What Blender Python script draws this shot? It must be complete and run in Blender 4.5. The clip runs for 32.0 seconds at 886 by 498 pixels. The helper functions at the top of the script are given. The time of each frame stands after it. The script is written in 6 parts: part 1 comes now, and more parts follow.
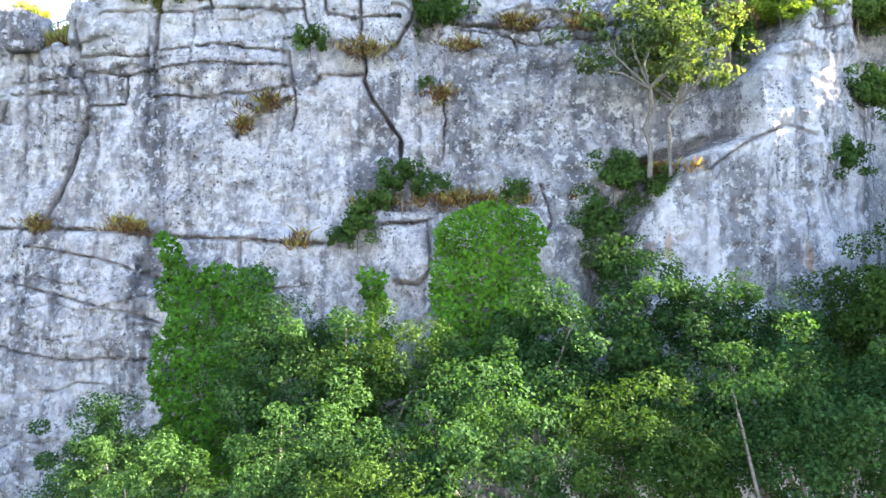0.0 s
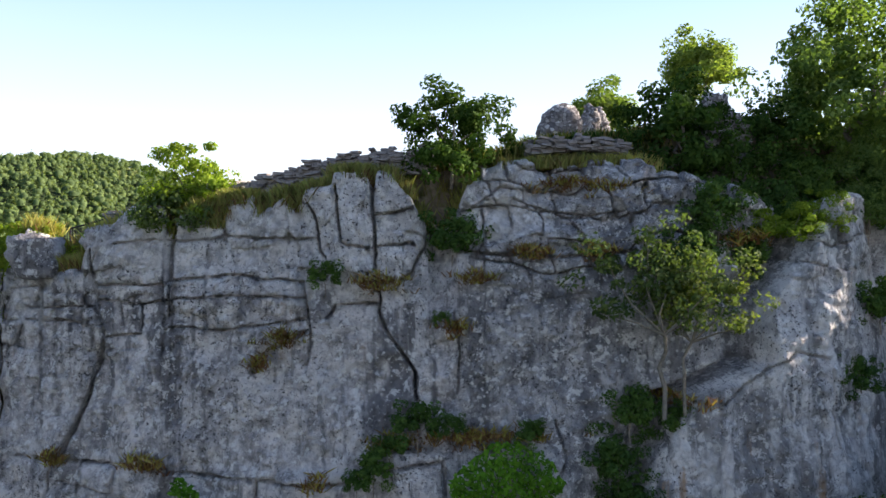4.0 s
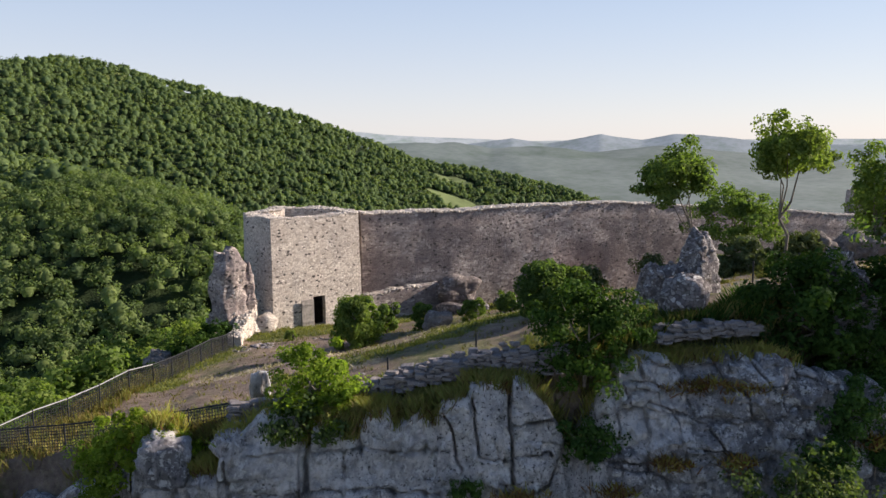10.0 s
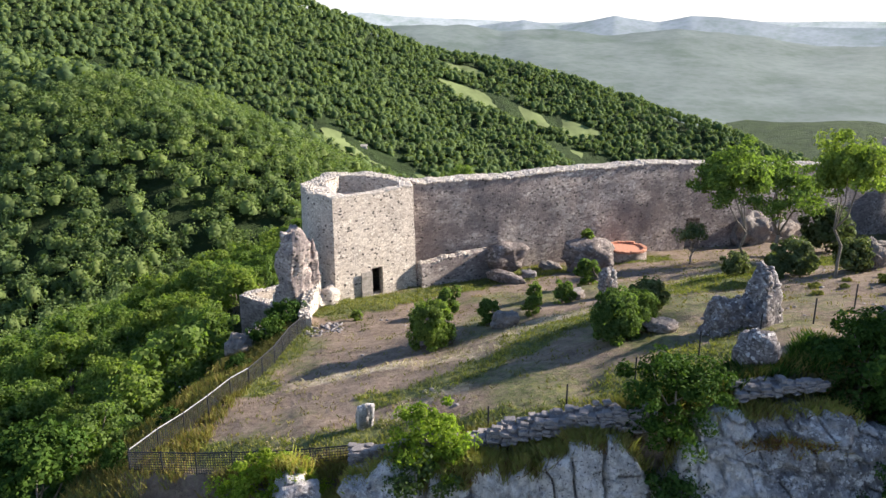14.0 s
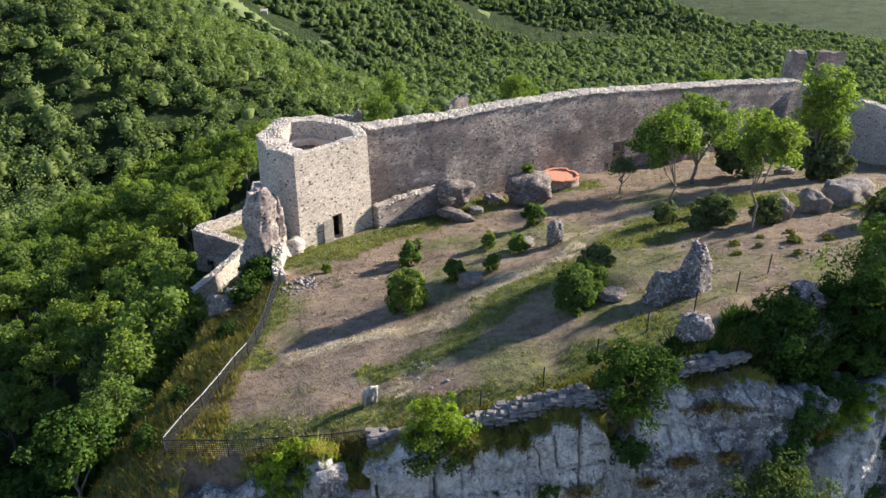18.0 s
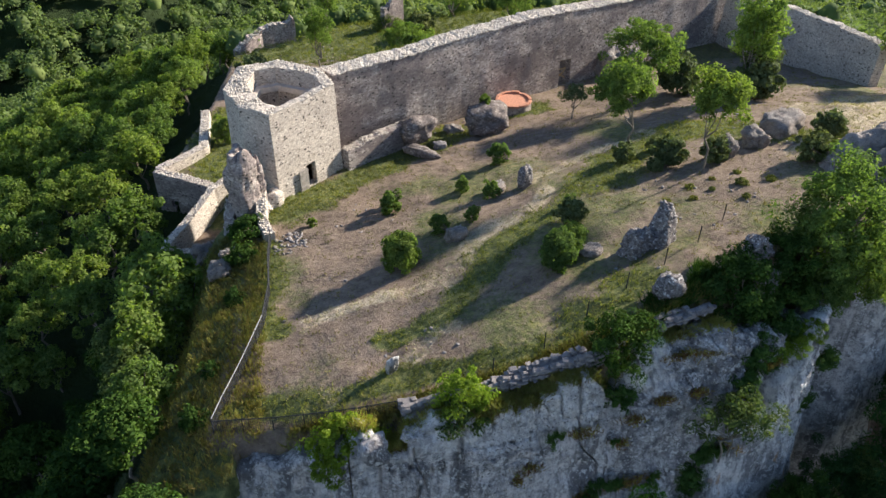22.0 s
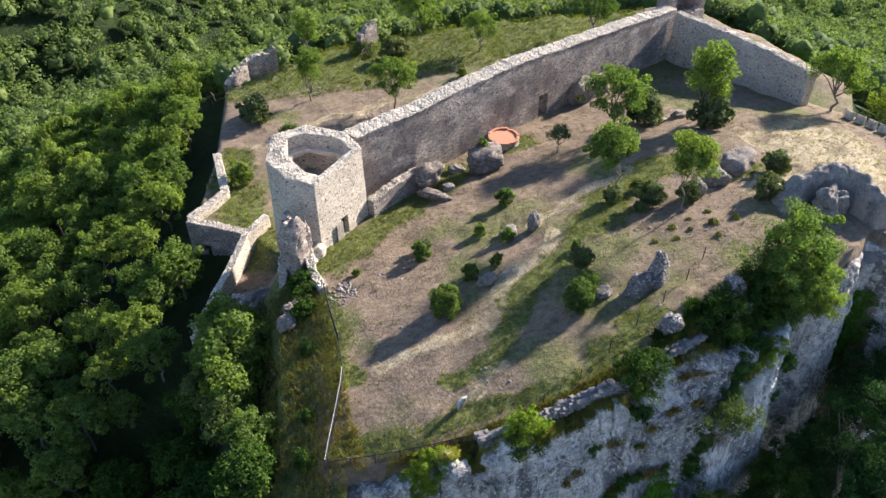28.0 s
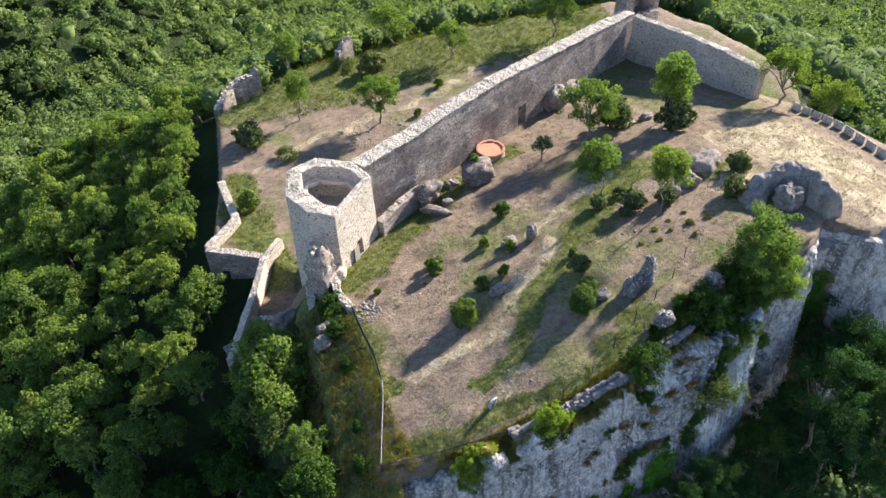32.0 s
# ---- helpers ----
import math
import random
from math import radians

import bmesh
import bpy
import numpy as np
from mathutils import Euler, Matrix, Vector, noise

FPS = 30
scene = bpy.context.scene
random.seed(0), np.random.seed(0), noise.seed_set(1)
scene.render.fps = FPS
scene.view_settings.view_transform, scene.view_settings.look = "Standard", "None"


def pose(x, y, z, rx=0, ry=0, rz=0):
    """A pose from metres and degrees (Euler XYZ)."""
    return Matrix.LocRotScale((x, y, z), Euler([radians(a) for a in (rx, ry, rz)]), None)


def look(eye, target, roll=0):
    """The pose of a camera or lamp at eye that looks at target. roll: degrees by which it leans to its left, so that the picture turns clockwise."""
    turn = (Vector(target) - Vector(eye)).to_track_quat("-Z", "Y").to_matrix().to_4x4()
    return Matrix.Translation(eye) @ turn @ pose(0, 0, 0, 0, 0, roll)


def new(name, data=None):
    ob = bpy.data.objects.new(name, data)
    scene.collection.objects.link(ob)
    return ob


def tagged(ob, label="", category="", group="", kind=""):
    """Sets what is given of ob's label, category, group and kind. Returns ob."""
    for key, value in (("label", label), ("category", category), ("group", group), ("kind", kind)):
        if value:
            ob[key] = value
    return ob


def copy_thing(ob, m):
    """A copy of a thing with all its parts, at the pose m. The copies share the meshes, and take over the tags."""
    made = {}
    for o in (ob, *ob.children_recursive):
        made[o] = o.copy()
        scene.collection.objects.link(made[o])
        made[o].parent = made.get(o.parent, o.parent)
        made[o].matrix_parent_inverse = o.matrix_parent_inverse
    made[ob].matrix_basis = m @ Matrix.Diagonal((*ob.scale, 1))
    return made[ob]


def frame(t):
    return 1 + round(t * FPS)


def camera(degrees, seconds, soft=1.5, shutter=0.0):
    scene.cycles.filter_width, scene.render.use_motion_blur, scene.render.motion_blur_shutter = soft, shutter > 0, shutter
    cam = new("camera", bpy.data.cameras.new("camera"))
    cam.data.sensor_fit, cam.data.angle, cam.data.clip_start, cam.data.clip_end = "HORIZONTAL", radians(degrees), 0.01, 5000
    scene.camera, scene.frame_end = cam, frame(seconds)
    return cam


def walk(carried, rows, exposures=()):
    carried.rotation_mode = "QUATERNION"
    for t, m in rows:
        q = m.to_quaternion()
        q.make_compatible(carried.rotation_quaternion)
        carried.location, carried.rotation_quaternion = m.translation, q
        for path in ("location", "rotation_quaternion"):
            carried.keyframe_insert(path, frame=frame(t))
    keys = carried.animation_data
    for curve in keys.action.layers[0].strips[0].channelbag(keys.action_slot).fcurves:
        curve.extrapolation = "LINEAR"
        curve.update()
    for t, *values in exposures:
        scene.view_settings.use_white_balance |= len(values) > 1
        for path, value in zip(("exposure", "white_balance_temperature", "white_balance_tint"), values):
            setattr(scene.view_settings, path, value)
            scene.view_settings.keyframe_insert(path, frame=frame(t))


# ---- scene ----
cam = camera(60.0, 32.0)
PATH = [
    (0, (4.40, 0.75, -4.26), (4.89, 20.74, -4.24), -0.21),
    (0.5, (4.38, 0.68, -3.39), (4.87, 20.67, -3.37), -0.22),
    (1, (4.36, 0.67, -2.47), (4.85, 20.67, -2.46), -0.23),
    (1.5, (4.33, 0.62, -1.54), (4.83, 20.62, -1.54), -0.26),
    (2, (4.29, 0.62, -0.60), (4.79, 20.62, -0.61), -0.29),
    (2.5, (4.24, 0.60, 0.35), (4.75, 20.59, 0.32), -0.31),
    (3, (4.17, 0.59, 1.30), (4.69, 20.58, 1.27), -0.32),
    (3.5, (4.07, 0.61, 2.24), (4.59, 20.61, 2.19), -0.30),
    (5.5, (3.05, 1.36, 6.14), (3.72, 21.34, 5.76), -0.26),
    (6, (2.60, 1.56, 6.91), (3.33, 21.54, 6.62), 0.16),
    (6.5, (2.17, 1.99, 7.71), (2.91, 21.98, 7.44), 0.29),
    (7, (1.79, 2.11, 8.57), (2.53, 22.09, 8.25), 0.17),
    (7.5, (1.43, 2.18, 9.28), (2.17, 22.16, 8.86), 0.20),
    (8, (1.04, 2.19, 10.06), (1.77, 22.17, 9.39), -0.05),
    (8.5, (0.65, 2.18, 10.83), (1.39, 22.13, 9.75), -0.20),
    (9, (0.23, 2.22, 11.61), (0.98, 22.13, 9.94), -0.10),
    (9.5, (-0.19, 2.17, 12.39), (0.54, 22.03, 10.16), -0.13),
    (10, (-0.59, 2.33, 13.12), (0.12, 22.12, 10.32), -0.28),
    (10.5, (-1.01, 2.16, 13.92), (-0.35, 21.88, 10.66), -0.30),
    (11, (-1.48, 2.09, 14.77), (-0.85, 21.74, 11.07), -0.30),
    (11.5, (-1.93, 1.94, 15.61), (-1.34, 21.51, 11.53), -0.20),
    (12, (-2.34, 1.87, 16.46), (-1.79, 21.36, 12.02), -0.24),
    (12.5, (-2.76, 1.81, 17.32), (-2.24, 21.22, 12.53), -0.25),
    (13, (-3.15, 1.72, 18.17), (-2.66, 21.06, 13.07), -0.19),
    (13.5, (-3.58, 1.65, 19.05), (-3.08, 20.90, 13.66), -0.15),
    (14, (-4.04, 1.62, 19.95), (-3.54, 20.78, 14.24), -0.10),
    (14.5, (-4.53, 1.53, 20.89), (-4.03, 20.59, 14.83), -0.17),
    (16.5, (-6.30, 0.45, 24.70), (-4.75, 18.84, 16.99), -0.14),
    (17, (-6.75, 0.29, 25.65), (-4.81, 18.45, 17.50), 0.03),
    (17.5, (-7.20, 0.21, 26.56), (-4.88, 18.13, 17.99), 0.24),
    (18, (-7.79, 0.14, 27.69), (-5.05, 17.74, 18.59), 0.35),
    (18.5, (-8.38, 0.10, 28.75), (-5.24, 17.34, 19.11), 0.50),
    (19, (-8.96, 0.12, 29.83), (-5.48, 16.97, 19.64), 0.58),
    (19.5, (-9.50, 0.18, 30.90), (-5.77, 16.66, 20.22), 0.51),
    (20, (-10.08, 0.24, 31.90), (-6.14, 16.39, 20.80), 0.55),
    (20.5, (-10.67, 0.36, 32.86), (-6.59, 16.22, 21.38), 0.48),
    (21, (-11.26, 0.52, 33.71), (-7.06, 16.13, 21.94), 0.42),
    (21.5, (-11.86, 0.79, 34.54), (-7.53, 16.18, 22.52), 0.47),
    (22, (-12.45, 1.09, 35.30), (-7.98, 16.32, 23.13), 0.49),
    (22.5, (-13.04, 1.38, 36.09), (-8.42, 16.51, 23.85), 0.48),
    (23, (-13.62, 1.20, 37.25), (-8.80, 16.27, 25.01), 0.54),
    (23.5, (-14.32, 0.99, 38.41), (-9.30, 16.05, 26.25), 0.63),
    (24, (-15.05, 0.71, 39.61), (-9.86, 15.78, 27.53), 0.62),
    (24.5, (-15.72, 0.44, 40.77), (-10.40, 15.50, 28.73), 0.48),
    (26.5, (-18.78, -0.32, 45.00), (-13.09, 14.26, 32.55), 0.29),
    (27, (-19.51, -0.36, 45.95), (-13.80, 14.03, 33.30), 0.23),
    (27.5, (-20.21, -0.33, 46.81), (-14.47, 13.89, 33.97), 0.17),
    (28, (-20.93, -0.25, 47.75), (-15.15, 13.77, 34.72), 0.12),
    (28.5, (-21.69, -0.14, 48.70), (-15.85, 13.68, 35.47), 0.13),
    (29, (-22.38, -0.26, 49.70), (-16.48, 13.40, 36.34), 0.07),
    (29.5, (-23.04, -0.28, 50.74), (-17.06, 13.27, 37.29), -0.03),
    (30, (-23.81, -0.44, 51.77), (-17.71, 13.04, 38.31), -0.15),
    (30.5, (-24.58, -0.52, 52.84), (-18.34, 12.88, 39.37), -0.41),
    (31, (-25.38, -0.68, 53.91), (-19.00, 12.63, 40.42), -0.75),
    (31.5, (-26.12, -0.89, 55.10), (-19.64, 12.32, 41.55), -1.26),
    (32, (-26.81, -1.21, 56.33), (-20.25, 11.92, 42.75), -1.82),
]
# the clip's camera opens up on the shaded rock and closes down against the sky
EXPOSURE = [(0, 3.7, 6850, 15), (1, 3.45, 6850, 15), (2, 2.75, 6850, 16), (3, 2.15, 6850, 15), (3.5, 1.9, 6850, 15), (5.5, 1.05, 6750, 15), (7, 0.55, 6700, 15), (9, 0.5, 6650, 16),
            (10, 0.8, 6650, 16), (11, 1.0, 6550, 15), (13, 1.4, 6450, 13), (17, 1.35, 6500, 11), (22, 1.2, 6450, 9), (28, 1.5, 6450, 10), (32, 1.65, 6400, 10)]
walk(cam, [(t, look(eye, target, roll)) for t, eye, target, roll in PATH], EXPOSURE)

# world and sun
SUN_EL, SUN_AZ = radians(26), radians(73.5)
world = bpy.data.worlds.new("world")
scene.world = world
world.use_nodes = True
nt = world.node_tree
sky = nt.nodes.new("ShaderNodeTexSky")
sky.sky_type = "NISHITA"
sky.sun_disc = False
sky.sun_elevation, sky.sun_rotation = SUN_EL, SUN_AZ
sky.altitude, sky.air_density, sky.dust_density, sky.ozone_density = 300, 1.0, 0.4, 1.0
where = nt.nodes.new("ShaderNodeTexCoord")
parts = nt.nodes.new("ShaderNodeSeparateXYZ")
nt.links.new(where.outputs["Generated"], parts.inputs[0])
haze = nt.nodes.new("ShaderNodeValToRGB")
for p in (0.14, 0.3, 0.6):
    haze.color_ramp.elements.new(p)
for e, (p, c) in zip(haze.color_ramp.elements, ((0.0, (0.93, 0.96, 1.0)), (0.14, (0.68, 0.82, 1.0)), (0.3, (0.4, 0.62, 0.95)), (0.6, (0.14, 0.27, 0.54)), (1.0, (0.07, 0.15, 0.34)))):
    e.position, e.color = p, (*c, 1)
nt.links.new(parts.outputs[2], haze.inputs[0])
bright = nt.nodes.new("ShaderNodeMix")
bright.data_type, bright.blend_type = "RGBA", "MULTIPLY"
bright.inputs[0].default_value = 1.0
bright.inputs[7].default_value = (9.6, 9.6, 9.6, 1)
nt.links.new(haze.outputs[0], bright.inputs[6])
veil = nt.nodes.new("ShaderNodeMix")
veil.data_type = "RGBA"
veil.inputs[0].default_value = 0.7
nt.links.new(sky.outputs[0], veil.inputs[6])
nt.links.new(bright.outputs[2], veil.inputs[7])
nt.links.new(veil.outputs[2], nt.nodes["Background"].inputs[0])
nt.nodes["Background"].inputs[1].default_value = 0.058
lamp = bpy.data.lights.new("sun", "SUN")
lamp.energy, lamp.angle, lamp.color = 4.9, radians(3.0), (1.0, 0.9, 0.77)
sun = new("sun", lamp)
to_sun = Vector((math.sin(SUN_AZ) * math.cos(SUN_EL), math.cos(SUN_AZ) * math.cos(SUN_EL), math.sin(SUN_EL)))
sun.matrix_world = look(to_sun * 100, (0, 0, 0))


# ---- materials ----
class Nodes:
    """Short ways to make shader nodes."""

    def __init__(self, name, rough=0.9):
        self.m = bpy.data.materials.new(name)
        self.m.use_nodes = True
        self.t = self.m.node_tree
        self.b = self.t.nodes["Principled BSDF"]
        self.b.inputs["Roughness"].default_value = rough
        self.b.inputs["Specular IOR Level"].default_value = 0.25
        self.co = self.t.nodes.new("ShaderNodeTexCoord").outputs["Object"]

    def link(self, a, b):
        self.t.links.new(a, b)

    def scaled(self, sx, sy, sz, src=None):
        n = self.t.nodes.new("ShaderNodeMapping")
        n.inputs["Scale"].default_value = (sx, sy, sz)
        self.link(src or self.co, n.inputs[0])
        return n.outputs[0]

    def noise(self, scale, detail=4, rough=0.6, vec=None, out=0):
        n = self.t.nodes.new("ShaderNodeTexNoise")
        n.inputs["Scale"].default_value, n.inputs["Detail"].default_value, n.inputs["Roughness"].default_value = scale, detail, rough
        self.link(vec or self.co, n.inputs["Vector"])
        return n.outputs[out]

    def cells(self, scale, feature="F1", vec=None, out="Distance", rand=1.0):
        n = self.t.nodes.new("ShaderNodeTexVoronoi")
        n.feature = feature
        n.inputs["Scale"].default_value, n.inputs["Randomness"].default_value = scale, rand
        self.link(vec or self.co, n.inputs["Vector"])
        return n.outputs[out]

    def ramp(self, fac, *stops):
        n = self.t.nodes.new("ShaderNodeValToRGB")
        while len(n.color_ramp.elements) < len(stops):
            n.color_ramp.elements.new(0.5)
        for e, (p, c) in zip(n.color_ramp.elements, stops):
            e.position = p
            e.color = (*c, 1) if isinstance(c, tuple) else (c, c, c, 1)
        self.link(fac, n.inputs[0])
        return n.outputs[0]

    def mix(self, fac, a, b, kind="MIX"):
        n = self.t.nodes.new("ShaderNodeMix")
        n.data_type, n.blend_type = "RGBA", kind
        for s, v in ((0, fac), (6, a), (7, b)):
            if isinstance(v, (int, float)):
                n.inputs[s].default_value = v if s == 0 else (v, v, v, 1)
            elif isinstance(v, tuple):
                n.inputs[s].default_value = (*v, 1)
            else:
                self.link(v, n.inputs[s])
        return n.outputs[2]

    def bump(self, height, strength, dist, prev=None):
        n = self.t.nodes.new("ShaderNodeBump")
        n.inputs["Strength"].default_value, n.inputs["Distance"].default_value = strength, dist
        self.link(height, n.inputs["Height"])
        if prev:
            self.link(prev, n.inputs["Normal"])
        return n.outputs[0]

    def done(self, col, normal=None):
        if isinstance(col, tuple):
            self.b.inputs["Base Color"].default_value = (*col, 1)
        else:
            self.link(col, self.b.inputs["Base Color"])
        if normal:
            self.link(normal, self.b.inputs["Normal"])
        return self.m


def limestone(name, light, dark, streak=1.0, stain=0.35):
    """Weathered limestone: grey patina in bands that run down the face, white lichen, black pits."""
    k = Nodes(name, 0.92)
    base = k.ramp(k.noise(1.3, 9, 0.74), (0.38, dark), (0.49, tuple(0.55 * a + 0.45 * b for a, b in zip(light, dark))), (0.57, light))
    run = k.ramp(k.noise(1.0, 5, 0.62, k.scaled(0.8, 0.8, 0.07)), (0.47, 0.0), (0.56, 1.0))
    patch = k.ramp(k.noise(0.22, 4, 0.6), (0.4, 0.1), (0.52, 1.0))
    run = k.mix(1.0, run, patch, "MULTIPLY")
    c = k.mix(k.mix(1.0, run, 0.8 * streak, "MULTIPLY"), base, (0.112, 0.108, 0.116))
    thin = k.ramp(k.noise(1.0, 4, 0.6, k.scaled(3.2, 3.2, 0.16)), (0.56, 0.0), (0.64, 1.0))
    c = k.mix(k.mix(1.0, thin, 0.55 * streak, "MULTIPLY"), c, (0.135, 0.13, 0.136))
    pale = k.ramp(k.noise(3.4, 7, 0.72), (0.54, 0.0), (0.585, 1.0))
    c = k.mix(k.mix(1.0, pale, 0.72, "MULTIPLY"), c, (0.76, 0.74, 0.72))
    dots = k.ramp(k.cells(2.6), (0.07, 1.0), (0.14, 0.0))
    c = k.mix(k.mix(1.0, dots, 0.6, "MULTIPLY"), c, (0.78, 0.76, 0.75))
    where = k.ramp(k.noise(0.5, 3), (0.4, 0.2), (0.6, 1.0))
    speck = k.mix(1.0, k.ramp(k.noise(9, 4, 0.7), (0.575, 0.0), (0.615, 1.0)), where, "MULTIPLY")
    c = k.mix(k.mix(1.0, speck, 0.9, "MULTIPLY"), c, (0.045, 0.045, 0.05))
    rust = k.ramp(k.noise(0.8, 3, 0.6, k.scaled(1.6, 1.6, 0.2)), (0.64, 0.0), (0.72, 1.0))
    c = k.mix(k.mix(1.0, rust, stain, "MULTIPLY"), c, (0.45, 0.27, 0.15))
    holes = k.ramp(k.cells(4.2), (0.05, 0.0), (0.16, 1.0))
    n = k.bump(k.noise(2.5, 9, 0.75), 1.0, 0.25)
    n = k.bump(holes, 0.7, 0.09, n)
    n = k.bump(speck, 0.8, -0.06, n)
    return k.done(c, k.bump(k.noise(16, 5, 0.7), 0.6, 0.035, n))


def rubble(name, tones, scale=3.6, mortar=(0.4, 0.37, 0.32), flat=1.5, dirt=0.5):
    """Coursed rubble masonry: flat stones of mixed tone in pale mortar."""
    k = Nodes(name, 0.93)
    warp = k.t.nodes.new("ShaderNodeVectorMath")
    warp.operation = "MULTIPLY_ADD"
    k.link(k.noise(2.5, 2, 0.5, out=1), warp.inputs[0])
    warp.inputs[1].default_value = (0.16, 0.16, 0.16)
    k.link(k.co, warp.inputs[2])
    v = k.scaled(1, 1, flat, warp.outputs[0])
    tone = k.cells(scale, vec=v, out="Color")
    sep = k.t.nodes.new("ShaderNodeSeparateColor")
    k.link(tone, sep.inputs[0])
    stone = k.ramp(sep.outputs[0], (0.0, tones[0]), (0.4, tones[1]), (0.8, tones[2]), (1.0, tones[3]))
    edge = k.cells(scale, "DISTANCE_TO_EDGE", v)
    joint = k.ramp(edge, (0.02, 0.0), (0.09, 1.0))
    c = k.mix(joint, mortar, stone)
    grime = k.ramp(k.noise(0.2, 6, 0.68, k.scaled(1, 1, 1.7)), (0.42, 0.0), (0.56, 1.0))
    c = k.mix(k.mix(1.0, grime, dirt, "MULTIPLY"), c, (0.16, 0.13, 0.13))
    gaps = k.ramp(sep.outputs[1], (0.935, 0.0), (0.95, 1.0))
    c = k.mix(k.mix(1.0, gaps, joint, "MULTIPLY"), c, (0.09, 0.08, 0.075))
    n = k.bump(joint, 0.8, 0.045)
    n = k.bump(sep.outputs[2], 0.5, 0.05, n)
    return k.done(c, k.bump(k.noise(14, 5, 0.7), 0.4, 0.02, n))


def foliage(name, a, b, c, glow=0.35):
    """Leaves: three greens mixed leaf by leaf and tree by tree, a little light comes through."""
    k = Nodes(name, 0.75)
    geo = k.t.nodes.new("ShaderNodeNewGeometry")
    info = k.t.nodes.new("ShaderNodeObjectInfo")
    leaf = k.ramp(geo.outputs["Random Per Island"], (0.0, a), (0.5, b), (1.0, c))
    big = k.ramp(k.noise(0.6, 2), (0.35, 0.85), (0.65, 1.2))
    leaf = k.mix(1.0, leaf, big, "MULTIPLY")
    stand = k.ramp(k.noise(0.09, 3, 0.6), (0.38, (0.78, 0.82, 0.82)), (0.62, (1.25, 1.2, 1.0)))
    leaf = k.mix(1.0, leaf, stand, "MULTIPLY")
    own = k.ramp(info.outputs["Random"], (0.0, (0.75, 0.8, 0.8)), (0.5, (1.0, 1.0, 0.9)), (1.0, (1.2, 1.1, 0.9)))
    leaf = k.mix(1.0, leaf, own, "MULTIPLY")
    m = k.done(leaf)
    k.b.inputs["Specular IOR Level"].default_value = 0.06
    tr = k.t.nodes.new("ShaderNodeBsdfTranslucent")
    k.link(k.mix(1.0, leaf, (1.3, 1.45, 0.58), "MULTIPLY"), tr.inputs[0])
    ms = k.t.nodes.new("ShaderNodeMixShader")
    ms.inputs[0].default_value = glow
    k.link(k.b.outputs[0], ms.inputs[1])
    k.link(tr.outputs[0], ms.inputs[2])
    k.link(ms.outputs[0], k.t.nodes["Material Output"].inputs[0])
    return m


def plain(name, col, rough=0.8, metal=0.0, vary=0.25, scale=6.0):
    k = Nodes(name, rough)
    k.b.inputs["Metallic"].default_value = metal
    lo, hi = tuple(c * (1 - vary) for c in col), tuple(min(1, c * (1 + vary)) for c in col)
    return k.done(k.ramp(k.noise(scale, 5, 0.65), (0.35, lo), (0.65, hi)), k.bump(k.noise(scale * 4, 4), 0.3, 0.01))


def rough_stone(name, col):
    """Weathered field stone: mottled greys and browns, a little pale lichen, dark pits."""
    k = Nodes(name, 0.94)
    c = k.ramp(k.noise(1.4, 8, 0.72), (0.34, tuple(0.45 * v for v in col)), (0.5, col), (0.66, tuple(1.45 * v for v in col)))
    warm = k.ramp(k.noise(0.7, 4, 0.6), (0.45, 0.0), (0.6, 1.0))
    c = k.mix(k.mix(1.0, warm, 0.4, "MULTIPLY"), c, (1.05 * col[0], 0.85 * col[1], 0.7 * col[2]))
    pale = k.ramp(k.noise(5.0, 6, 0.75), (0.58, 0.0), (0.63, 1.0))
    c = k.mix(k.mix(1.0, pale, 0.5, "MULTIPLY"), c, (0.5, 0.47, 0.44))
    pit = k.ramp(k.noise(9, 4, 0.7), (0.36, 1.0), (0.42, 0.0))
    c = k.mix(k.mix(1.0, pit, 0.7, "MULTIPLY"), c, (0.05, 0.045, 0.045))
    n = k.bump(k.noise(2.2, 8, 0.75), 1.0, 0.2)
    return k.done(c, k.bump(k.noise(12, 5, 0.75), 0.7, 0.04, n))


